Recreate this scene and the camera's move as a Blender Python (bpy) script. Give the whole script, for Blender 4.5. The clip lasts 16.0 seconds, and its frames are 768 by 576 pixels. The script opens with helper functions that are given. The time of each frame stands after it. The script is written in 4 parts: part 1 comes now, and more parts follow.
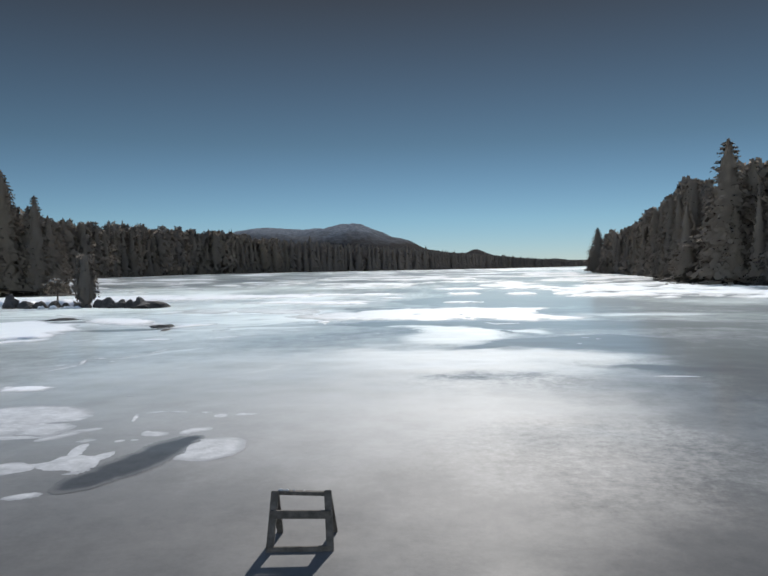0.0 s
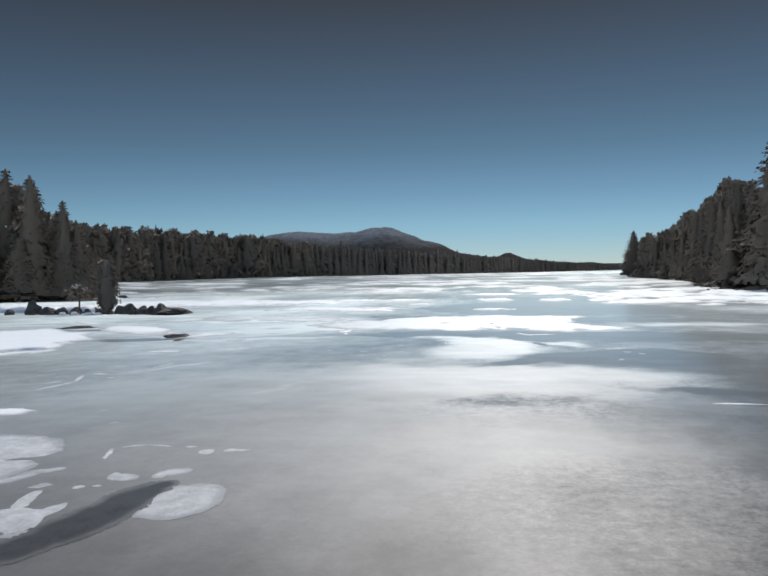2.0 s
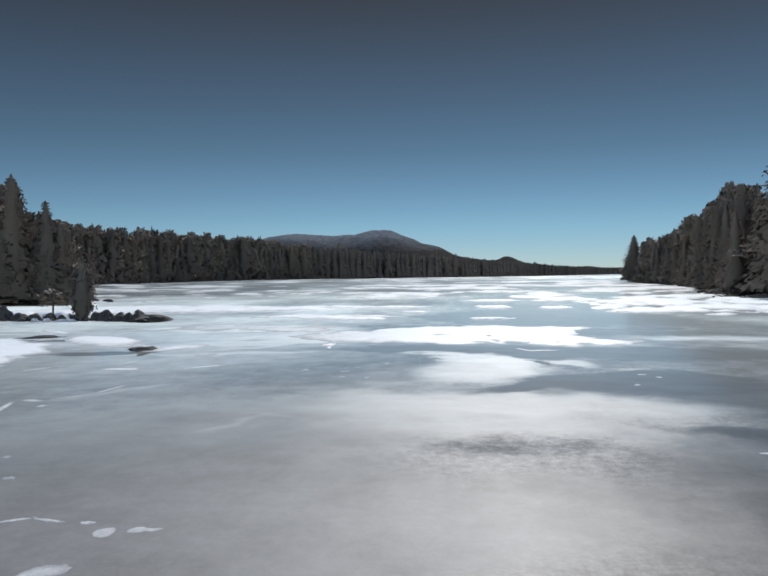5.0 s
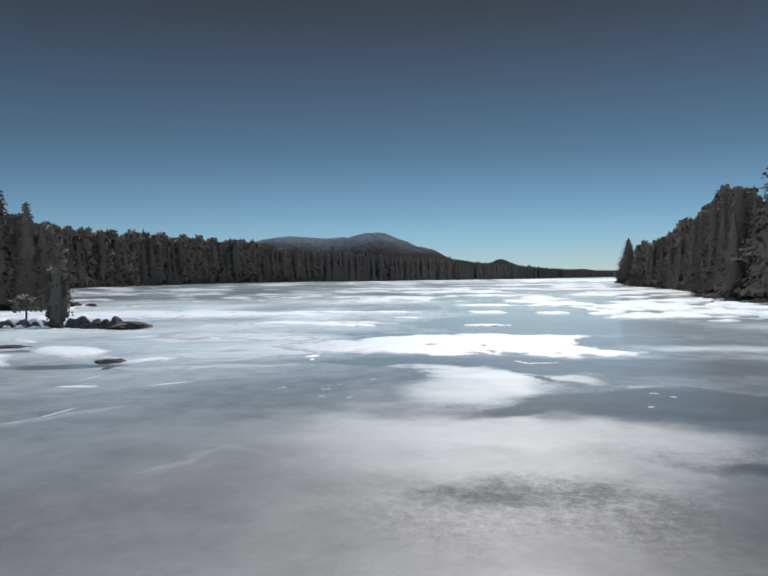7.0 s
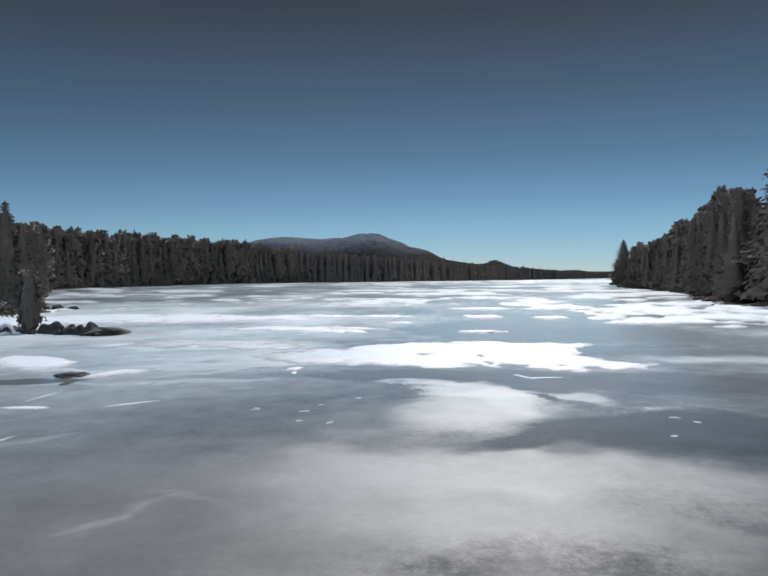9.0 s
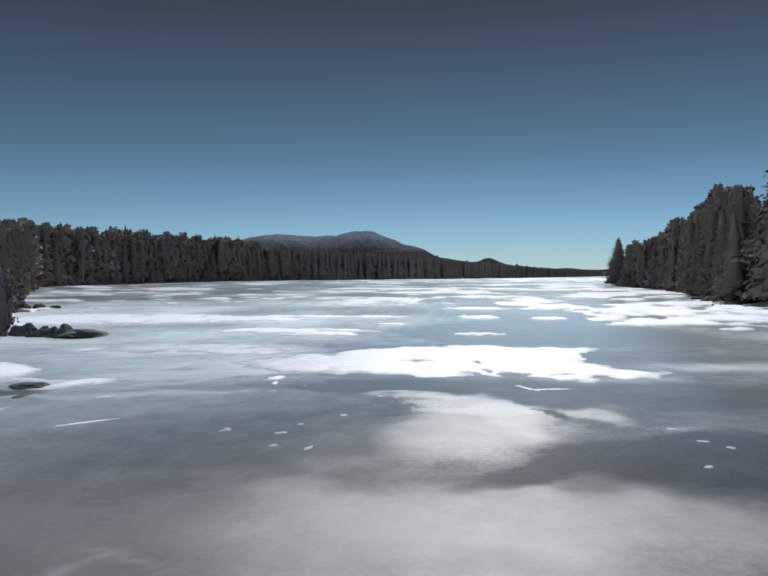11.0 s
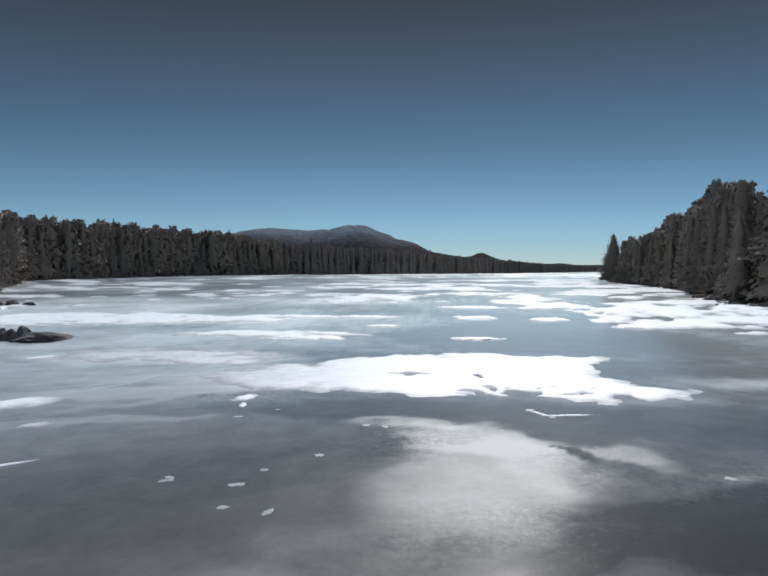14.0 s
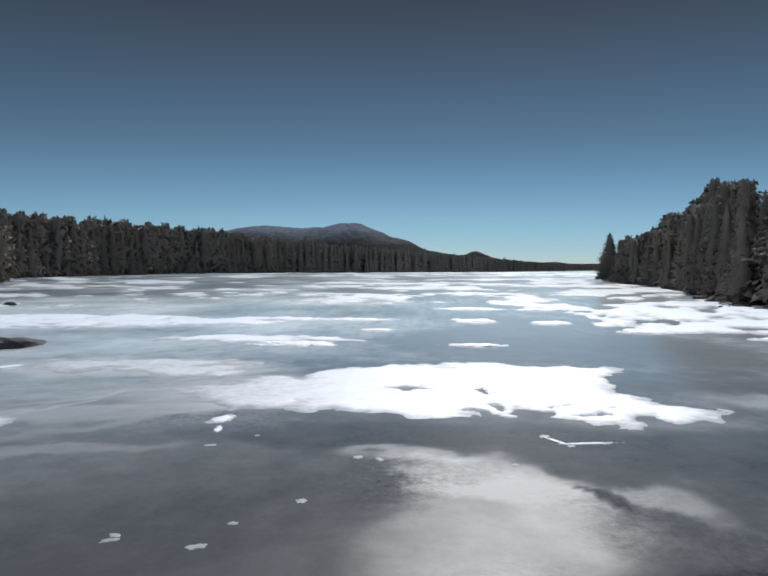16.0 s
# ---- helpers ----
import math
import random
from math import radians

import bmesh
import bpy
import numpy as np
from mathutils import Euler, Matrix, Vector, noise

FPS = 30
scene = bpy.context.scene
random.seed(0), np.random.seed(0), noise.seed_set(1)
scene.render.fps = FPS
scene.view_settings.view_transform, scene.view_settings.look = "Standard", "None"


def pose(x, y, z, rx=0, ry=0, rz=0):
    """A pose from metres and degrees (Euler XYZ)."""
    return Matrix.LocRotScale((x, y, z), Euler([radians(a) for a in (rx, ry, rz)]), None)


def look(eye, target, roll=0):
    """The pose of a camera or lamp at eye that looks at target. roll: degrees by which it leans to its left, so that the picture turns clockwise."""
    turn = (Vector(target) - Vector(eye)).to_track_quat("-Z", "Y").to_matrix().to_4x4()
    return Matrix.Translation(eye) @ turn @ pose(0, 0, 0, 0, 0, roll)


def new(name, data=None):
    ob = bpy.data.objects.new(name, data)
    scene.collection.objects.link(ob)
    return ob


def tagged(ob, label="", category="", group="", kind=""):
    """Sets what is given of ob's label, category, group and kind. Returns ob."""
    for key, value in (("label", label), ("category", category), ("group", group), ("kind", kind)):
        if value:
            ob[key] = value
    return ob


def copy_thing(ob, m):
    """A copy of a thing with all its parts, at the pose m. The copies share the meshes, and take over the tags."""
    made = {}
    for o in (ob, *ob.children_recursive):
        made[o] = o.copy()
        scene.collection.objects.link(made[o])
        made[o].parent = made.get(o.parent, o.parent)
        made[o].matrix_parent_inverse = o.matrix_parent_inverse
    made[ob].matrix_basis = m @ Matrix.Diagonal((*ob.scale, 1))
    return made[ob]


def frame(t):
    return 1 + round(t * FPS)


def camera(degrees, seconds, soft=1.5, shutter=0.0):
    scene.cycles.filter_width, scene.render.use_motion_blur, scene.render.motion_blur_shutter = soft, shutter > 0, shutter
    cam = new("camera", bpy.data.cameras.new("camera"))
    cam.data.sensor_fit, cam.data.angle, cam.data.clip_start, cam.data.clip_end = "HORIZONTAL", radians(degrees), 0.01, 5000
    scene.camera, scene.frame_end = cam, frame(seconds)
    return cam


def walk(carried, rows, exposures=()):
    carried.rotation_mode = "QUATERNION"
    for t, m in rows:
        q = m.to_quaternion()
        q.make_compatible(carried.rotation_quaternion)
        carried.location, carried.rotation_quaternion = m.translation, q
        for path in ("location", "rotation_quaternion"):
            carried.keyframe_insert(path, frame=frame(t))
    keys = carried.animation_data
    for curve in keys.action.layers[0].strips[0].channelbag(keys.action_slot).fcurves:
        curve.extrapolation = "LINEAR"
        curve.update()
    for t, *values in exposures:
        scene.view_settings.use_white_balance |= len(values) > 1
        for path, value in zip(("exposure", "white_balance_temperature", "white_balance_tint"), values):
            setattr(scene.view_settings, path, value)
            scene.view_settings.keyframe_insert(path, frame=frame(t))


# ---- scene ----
cam = camera(60.0, 16.0, soft=1.8)
PATH = [
    (0, (-0.146, -1.524, 2.159), (-0.214, 0.474, 2.097), -0.7),
    (0.5, (-0.112, -1.14, 2.152), (-0.212, 0.856, 2.094), -0.8),
    (1, (-0.053, -0.813, 2.207), (-0.181, 1.182, 2.151), -0.8),
    (1.5, (-0.005, -0.391, 2.233), (-0.154, 1.603, 2.181), -0.8),
    (2, (0.054, -0.061, 2.27), (-0.108, 1.932, 2.22), -0.7),
    (2.5, (0.122, 0.321, 2.308), (-0.046, 2.313, 2.259), -0.7),
    (3, (0.131, 0.645, 2.322), (-0.037, 2.637, 2.275), -0.6),
    (3.5, (0.189, 1.018, 2.351), (0.022, 3.01, 2.305), -0.6),
    (4, (0.207, 1.339, 2.372), (0.042, 3.332, 2.327), -0.5),
    (6.5, (0.342, 3.299, 2.547), (0.197, 5.293, 2.511), -0.3),
    (7, (0.339, 3.69, 2.558), (0.199, 5.685, 2.524), -0.3),
    (7.5, (0.327, 4.231, 2.584), (0.191, 6.226, 2.552), -0.2),
    (8, (0.333, 4.574, 2.618), (0.203, 6.569, 2.586), -0.2),
    (8.5, (0.369, 4.975, 2.664), (0.242, 6.97, 2.633), -0.2),
    (9, (0.381, 5.394, 2.703), (0.259, 7.39, 2.671), -0.2),
    (11.5, (0.383, 7.481, 2.828), (0.283, 9.478, 2.786), 0.0),
    (12, (0.387, 7.927, 2.868), (0.29, 9.924, 2.823), 0.1),
    (12.5, (0.377, 8.347, 2.897), (0.286, 10.345, 2.85), 0.1),
    (13, (0.375, 8.719, 2.929), (0.287, 10.717, 2.879), 0.1),
    (13.5, (0.371, 9.137, 2.95), (0.286, 11.134, 2.898), 0.2),
    (14, (0.355, 9.62, 2.995), (0.274, 11.617, 2.939), 0.2),
    (14.5, (0.342, 10.054, 3.032), (0.265, 12.052, 2.974), 0.3),
    (15, (0.325, 10.522, 3.063), (0.252, 12.52, 3.003), 0.3),
    (15.5, (0.298, 10.967, 3.106), (0.23, 12.965, 3.045), 0.4),
    (16, (0.269, 11.378, 3.15), (0.205, 13.376, 3.088), 0.4),
]
walk(cam, [(t, look(e, a, r)) for t, e, a, r in PATH], [(0, 0.12, 6620, 10), (1, 0.12, 6850, 10), (2, 0.12, 6660, 10), (6, 0.1, 6480, 10), (12, 0.1, 6420, 10), (16, 0.1, 6420, 10)])

# ---- light ----
SUN_AZ, SUN_EL = 9.0, 34.0      # degrees to the right of +y, above the horizon
sun = new("sun", bpy.data.lights.new("sun", "SUN"))
sun.data.energy, sun.data.angle, sun.data.color = 4.3, radians(0.6), (1.0, 0.975, 0.945)
sun_way = Vector((math.sin(radians(SUN_AZ)) * math.cos(radians(SUN_EL)), math.cos(radians(SUN_AZ)) * math.cos(radians(SUN_EL)), math.sin(radians(SUN_EL))))
sun.matrix_world = look(sun_way * 100, (0, 0, 0))

world = bpy.data.worlds.new("winter_sky")
scene.world = world
world.use_nodes = True
wn = world.node_tree
sky = wn.nodes.new("ShaderNodeTexSky")
sky.sky_type, sky.sun_disc = "NISHITA", False
sky.sun_elevation, sky.sun_rotation = radians(SUN_EL), radians(SUN_AZ)
sky.altitude, sky.air_density, sky.dust_density, sky.ozone_density = 300, 0.8, 0.0, 2.0
bg = wn.nodes["Background"]
bg.inputs["Strength"].default_value = 0.1
# lens falloff put into the sky colour: darker with height, brighter again overhead
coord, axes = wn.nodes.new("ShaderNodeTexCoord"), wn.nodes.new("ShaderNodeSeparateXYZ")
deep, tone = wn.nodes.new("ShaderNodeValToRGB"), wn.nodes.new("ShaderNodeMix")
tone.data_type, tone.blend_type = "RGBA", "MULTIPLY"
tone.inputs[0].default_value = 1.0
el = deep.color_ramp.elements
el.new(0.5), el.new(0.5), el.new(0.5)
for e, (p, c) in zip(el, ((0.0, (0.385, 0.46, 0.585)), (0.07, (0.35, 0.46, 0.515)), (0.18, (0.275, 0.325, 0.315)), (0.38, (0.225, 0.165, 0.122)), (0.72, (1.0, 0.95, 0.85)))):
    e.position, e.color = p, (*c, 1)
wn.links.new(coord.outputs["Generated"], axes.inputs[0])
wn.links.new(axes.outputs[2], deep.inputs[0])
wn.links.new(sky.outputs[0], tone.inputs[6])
# added fill: unseen sky behind the camera is brightened to light the shaded trees
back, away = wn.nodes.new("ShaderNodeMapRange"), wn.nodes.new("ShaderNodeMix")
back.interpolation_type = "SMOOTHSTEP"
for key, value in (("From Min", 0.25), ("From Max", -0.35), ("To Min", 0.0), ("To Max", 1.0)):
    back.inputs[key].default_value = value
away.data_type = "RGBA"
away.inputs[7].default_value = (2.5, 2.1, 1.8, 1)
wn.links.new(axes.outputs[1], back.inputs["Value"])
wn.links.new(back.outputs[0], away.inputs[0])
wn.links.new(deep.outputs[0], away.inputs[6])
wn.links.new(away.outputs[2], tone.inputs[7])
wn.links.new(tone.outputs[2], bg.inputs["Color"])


# ---- numbers ----
def hash2(i, j, seed):
    h = (i * 374761393 + j * 668265263 + seed * 974634777) & 0xFFFFFFFF
    h = ((h ^ (h >> 13)) * 1274126177) & 0xFFFFFFFF
    return ((h ^ (h >> 16)) & 0xFFFF) / 65535.0


def value_noise(x, y, seed):
    xi, yi = np.floor(x).astype(np.int64), np.floor(y).astype(np.int64)
    fx, fy = x - xi, y - yi
    fx, fy = fx * fx * (3 - 2 * fx), fy * fy * (3 - 2 * fy)
    a, b = hash2(xi, yi, seed), hash2(xi + 1, yi, seed)
    c, d = hash2(xi, yi + 1, seed), hash2(xi + 1, yi + 1, seed)
    return (a * (1 - fx) + b * fx) * (1 - fy) + (c * (1 - fx) + d * fx) * fy


def fbm(x, y, seed, octaves=4):
    """Layered noise about zero, within about +-0.5."""
    total, amp, norm = 0.0, 1.0, 0.0
    for k in range(octaves):
        total = total + amp * (value_noise(x * 2**k + 17.3 * k, y * 2**k + 5.1 * k, seed + k) - 0.5)
        norm += amp
        amp *= 0.55
    return total / norm * 1.5


def smooth(a, b, x):
    t = np.clip((x - a) / (b - a), 0, 1)
    return t * t * (3 - 2 * t)


def mesh_of(name, verts, faces, material, shade=False):
    me = bpy.data.meshes.new(name)
    me.from_pydata([tuple(v) for v in verts], [], [tuple(f) for f in faces])
    me.materials.append(material)
    if shade:
        me.polygons.foreach_set("use_smooth", [True] * len(me.polygons))
    me.update()
    return me


def grid_faces(nx, ny, keep=None):
    """Quads of a grid of ny rows of nx points; keep: which points count."""
    i, j = np.meshgrid(np.arange(nx - 1), np.arange(ny - 1))
    a = (j * nx + i).ravel()
    quads = np.stack([a, a + 1, a + nx + 1, a + nx], 1)
    if keep is not None:
        k = keep.ravel()
        quads = quads[k[quads].any(axis=1)]
    return quads


def compact(verts, quads):
    used = np.unique(quads)
    back = np.zeros(len(verts), int)
    back[used] = np.arange(len(used))
    return verts[used], back[quads]


def part(name, bm, material, parent, label=""):
    me = bpy.data.meshes.new(name)
    bm.to_mesh(me)
    bm.free()
    me.materials.append(material)
    ob = new(name, me)
    ob.parent = parent
    return tagged(ob, label) if label else ob


# ---- materials ----
def material(name, base, rough=0.7, spec=0.5):
    m = bpy.data.materials.new(name)
    m.use_nodes = True
    n = m.node_tree
    b = n.nodes["Principled BSDF"]
    b.inputs["Base Color"].default_value = (*base, 1)
    b.inputs["Roughness"].default_value = rough
    b.inputs["Specular IOR Level"].default_value = spec
    return m, n, b


def node(n, kind, **values):
    nd = n.nodes.new(kind)
    for key, value in values.items():
        nd.inputs[key.replace("_", " ")].default_value = value
    return nd


def noise_node(n, scale, detail=5.0, rough=0.6, vector=None):
    nd = node(n, "ShaderNodeTexNoise", Scale=scale, Detail=detail, Roughness=rough)
    if vector is None:
        g = n.nodes.new("ShaderNodeNewGeometry")
        vector = g.outputs["Position"]
    n.links.new(vector, nd.inputs["Vector"])
    return nd


def ramp(n, source, stops):
    r = n.nodes.new("ShaderNodeValToRGB")
    el = r.color_ramp.elements
    while len(el) < len(stops):
        el.new(0.5)
    for e, (p, c) in zip(el, stops):
        e.position, e.color = p, (*c, 1)
    n.links.new(source, r.inputs[0])
    return r


def mixed(n, fac, a, b, blend="MIX"):
    m = n.nodes.new("ShaderNodeMix")
    m.data_type, m.blend_type = "RGBA", blend
    for sock, v in ((m.inputs[0], fac), (m.inputs[6], a), (m.inputs[7], b)):
        if isinstance(v, bpy.types.NodeSocket):
            n.links.new(v, sock)
        else:
            sock.default_value = v if isinstance(v, (int, float)) else (*v, 1)
    return m.outputs[2]


def bump(n, b, heights, strength=0.3, distance=0.02):
    bp = node(n, "ShaderNodeBump", Strength=strength, Distance=distance)
    n.links.new(heights, bp.inputs["Height"])
    n.links.new(bp.outputs[0], b.inputs["Normal"])


def math_node(n, op, a, c):
    m = n.nodes.new("ShaderNodeMath")
    m.operation = op
    for sock, v in ((m.inputs[0], a), (m.inputs[1], c)):
        if isinstance(v, bpy.types.NodeSocket):
            n.links.new(v, sock)
        else:
            sock.default_value = v
    return m.outputs[0]


def make_ice():
    """Grey lake ice under a dusting of frost that breaks up into flecks where it is thin."""
    m, n, b = material("lake_ice", (0.3, 0.33, 0.37), 0.6)
    at = n.nodes.new("ShaderNodeAttribute")
    at.attribute_name = "frost"
    broad, fleck = noise_node(n, 1.1, 6.0, 0.65), noise_node(n, 6.5, 5.0, 0.72)
    fine, grain = noise_node(n, 22.0, 5.0, 0.7), noise_node(n, 75.0, 3.0, 0.7)
    s = at.outputs["Fac"]
    torn = n.nodes.new("ShaderNodeAttribute")
    torn.attribute_name = "broken"
    flecks = math_node(n, "ADD", math_node(n, "SUBTRACT", fleck.outputs[0], 0.5), math_node(n, "MULTIPLY", math_node(n, "SUBTRACT", fine.outputs[0], 0.5), 0.6))
    s = math_node(n, "ADD", s, math_node(n, "MULTIPLY", math_node(n, "SUBTRACT", broad.outputs[0], 0.5), 0.34))
    s = math_node(n, "ADD", s, math_node(n, "MULTIPLY", flecks, torn.outputs["Fac"]))
    col = ramp(n, s, [(0.0, (0.025, 0.027, 0.029)), (0.14, (0.06, 0.062, 0.065)), (0.30, (0.067, 0.068, 0.07)), (0.5, (0.083, 0.083, 0.084)), (0.7, (0.108, 0.107, 0.106)), (0.85, (0.155, 0.154, 0.153)), (1.0, (0.215, 0.215, 0.215))])
    n.links.new(mixed(n, 0.1, col.outputs[0], grain.outputs[0], "OVERLAY"), b.inputs["Base Color"])
    b.inputs["Roughness"].default_value = 0.66
    gl = ramp(n, s, [(0.22, (0.02,) * 3), (0.45, (0.09,) * 3), (0.7, (0.36,) * 3), (0.9, (0.5,) * 3)])
    n.links.new(gl.outputs[0], b.inputs["Specular IOR Level"])
    film = ramp(n, s, [(0.2, (0.9,) * 3), (0.75, (0.2,) * 3)])
    n.links.new(film.outputs[0], b.inputs["Coat Weight"])     # the clear ice itself, which mirrors the low sky
    b.inputs["Coat Roughness"].default_value, b.inputs["Coat IOR"].default_value = 0.13, 1.31
    sh = ramp(n, s, [(0.2, (0.42,) * 3), (0.5, (0.9,) * 3), (0.65, (1.0,) * 3)])
    n.links.new(sh.outputs[0], b.inputs["Sheen Weight"])      # loose crystals that scatter forwards
    b.inputs["Sheen Roughness"].default_value = 0.21
    b.inputs["Sheen Tint"].default_value = (0.97, 0.98, 1.0, 1)
    hs = math_node(n, "ADD", fleck.outputs[0], math_node(n, "MULTIPLY", fine.outputs[0], 0.45))
    bump(n, b, hs, 0.25, 0.008)
    # hoar crystals standing up from the ice, seen against the light
    hoar, both = n.nodes.new("ShaderNodeBsdfSheen"), n.nodes.new("ShaderNodeAddShader")
    hoar.inputs["Roughness"].default_value = 0.2
    thick = ramp(n, s, [(0.15, (0.12, 0.125, 0.13)), (0.45, (0.55, 0.55, 0.55)), (0.64, (1, 1, 1))])
    n.links.new(thick.outputs[0], hoar.inputs["Color"])
    n.links.new(b.outputs[0], both.inputs[0])
    n.links.new(hoar.outputs[0], both.inputs[1])
    n.links.new(both.outputs[0], n.nodes["Material Output"].inputs[0])
    return m


def make_snow(name, base=(0.8, 0.81, 0.835)):
    """Wind-packed snow that thins out to grey ice where it lies shallow."""
    m, n, b = material(name, base, 0.65, 0.5)
    big, mid, fine = noise_node(n, 0.8, 5.0, 0.6), noise_node(n, 4.5, 6.0, 0.65), noise_node(n, 28.0, 6.0, 0.7)
    at = n.nodes.new("ShaderNodeAttribute")
    at.attribute_name = "depth"
    d = at.outputs["Fac"]
    for nd, k in ((big, 0.5), (mid, 0.6), (fine, 0.35)):
        d = math_node(n, "ADD", d, math_node(n, "MULTIPLY", math_node(n, "SUBTRACT", nd.outputs[0], 0.5), k))
    c = ramp(n, d, [(0.0, (0.29, 0.30, 0.312)), (0.2, (0.43, 0.44, 0.452)), (0.5, tuple(0.85 * v for v in base)), (0.8, base)])
    n.links.new(c.outputs[0], b.inputs["Base Color"])
    g = ramp(n, d, [(0.0, (0.2,) * 3), (0.4, (0.4,) * 3), (0.9, (0.5,) * 3)])
    n.links.new(g.outputs[0], b.inputs["Specular IOR Level"])
    sh = ramp(n, d, [(0.0, (0.35,) * 3), (0.45, (1.0,) * 3)])
    n.links.new(sh.outputs[0], b.inputs["Sheen Weight"])
    b.inputs["Sheen Roughness"].default_value = 0.25
    n.links.new(math_node(n, "MULTIPLY", sh.outputs[0], 0.55), b.inputs["Coat Weight"])
    b.inputs["Coat Roughness"].default_value, b.inputs["Coat IOR"].default_value = 0.9, 1.31
    hs = math_node(n, "ADD", math_node(n, "MULTIPLY", mid.outputs[0], 1.5), math_node(n, "MULTIPLY", fine.outputs[0], 0.4))
    bump(n, b, hs, 0.3, 0.03)
    return m


def make_rough(name, a, c, scale, rough=0.85, depth=0.03):
    m, n, b = material(name, a, rough, 0.3)
    big, fine = noise_node(n, scale, 6.0), noise_node(n, scale * 9, 5.0)
    col = ramp(n, big.outputs[0], [(0.35, a), (0.65, c)])
    n.links.new(mixed(n, 0.3, col.outputs[0], fine.outputs[0], "OVERLAY"), b.inputs["Base Color"])
    bump(n, b, fine.outputs[0], 0.5, depth)
    return m


def make_bank():
    """Frozen earth and litter, with snow lying in the flatter places."""
    m, n, b = material("shore_earth", (0.05, 0.045, 0.04), 0.9, 0.2)
    big, fine = noise_node(n, 0.35, 6.0), noise_node(n, 4.0, 6.0)
    earth = ramp(n, fine.outputs[0], [(0.3, (0.03, 0.027, 0.023)), (0.7, (0.08, 0.07, 0.058))])
    cover = ramp(n, big.outputs[0], [(0.56, (0, 0, 0)), (0.62, (1, 1, 1))])
    n.links.new(mixed(n, cover.outputs[0], earth.outputs[0], (0.8, 0.82, 0.86)), b.inputs["Base Color"])
    bump(n, b, fine.outputs[0], 0.6, 0.08)
    return m


def make_mountain():
    """Dark forest below, thin snow between bare trees above."""
    m, n, b = material("mountain_forest", (0.05, 0.055, 0.06), 1.0, 0.0)
    g = n.nodes.new("ShaderNodeNewGeometry")
    sp = n.nodes.new("ShaderNodeSeparateXYZ")
    n.links.new(g.outputs["Position"], sp.inputs[0])
    big, fine = noise_node(n, 0.012, 7.0, 0.65), noise_node(n, 0.06, 6.0, 0.7)
    alt = math_node(n, "DIVIDE", sp.outputs[2], 200.0)
    lifted = math_node(n, "ADD", alt, math_node(n, "MULTIPLY", math_node(n, "SUBTRACT", big.outputs[0], 0.5), 0.5))
    cover = ramp(n, lifted, [(0.5, (0, 0, 0)), (0.85, (1, 1, 1))])
    snowy = ramp(n, fine.outputs[0], [(0.35, (0.1, 0.11, 0.122)), (0.65, (0.215, 0.235, 0.26))])
    wood = ramp(n, fine.outputs[0], [(0.3, (0.038, 0.034, 0.031)), (0.7, (0.066, 0.06, 0.055))])
    n.links.new(mixed(n, cover.outputs[0], wood.outputs[0], snowy.outputs[0]), b.inputs["Base Color"])
    return m


def make_foliage(name, a, c, clear=0.45):
    m, n, b = material(name, a, 0.85, 0.04)
    oi = n.nodes.new("ShaderNodeObjectInfo")
    big = noise_node(n, 1.3, 4.0)
    col = ramp(n, big.outputs[0], [(0.3, a), (0.7, c)])
    tint = ramp(n, oi.outputs["Random"], [(0.0, (0.88, 0.88, 0.88)), (1.0, (1.0, 0.97, 0.9))])
    final = mixed(n, 1.0, col.outputs[0], tint.outputs[0], "MULTIPLY")
    n.links.new(final, b.inputs["Base Color"])
    through_light, both = n.nodes.new("ShaderNodeBsdfTranslucent"), n.nodes.new("ShaderNodeMixShader")
    both.inputs[0].default_value = clear
    n.links.new(final, through_light.inputs[0])
    n.links.new(b.outputs[0], both.inputs[1])
    n.links.new(through_light.outputs[0], both.inputs[2])
    n.links.new(both.outputs[0], n.nodes["Material Output"].inputs[0])
    return m


ICE = make_ice()
SNOW = make_snow("wind_packed_snow")
ROCK = make_rough("dark_shore_rock", (0.04, 0.038, 0.036), (0.09, 0.085, 0.08), 2.2)
BARK = make_rough("conifer_bark", (0.06, 0.05, 0.042), (0.12, 0.1, 0.085), 6.0)
WOOD = make_rough("weathered_timber", (0.055, 0.048, 0.042), (0.115, 0.102, 0.09), 14.0, 0.8, 0.004)
BANK = make_bank()
MOUNTAIN = make_mountain()
NEEDLES = make_foliage("conifer_needles", (0.235, 0.21, 0.186), (0.255, 0.228, 0.203), 0.02)
FARWOOD = make_foliage("far_needles", (0.15, 0.128, 0.11), (0.162, 0.138, 0.12), 0.04)


# ---- the frozen lake ----
def spread(dense_from, dense_to, step, far, grow=1.13):
    out = list(np.arange(dense_from, dense_to, step))
    d, s = dense_to, step
    while d < far:
        out.append(d)
        s *= grow
        d += s
    out.append(far)
    d, s, low = dense_from, step, []
    while d > -far:
        s *= grow
        d -= s
        low.append(max(d, -far))
    return np.array(low[::-1] + out)


BLOBS = []


def frost(cx, cy, rx, ry, amount, turn=0.0, edge=0.35):
    """A patch where the ice carries more (or less) frost."""
    BLOBS.append((cx, cy, rx, ry, amount, radians(turn), edge))


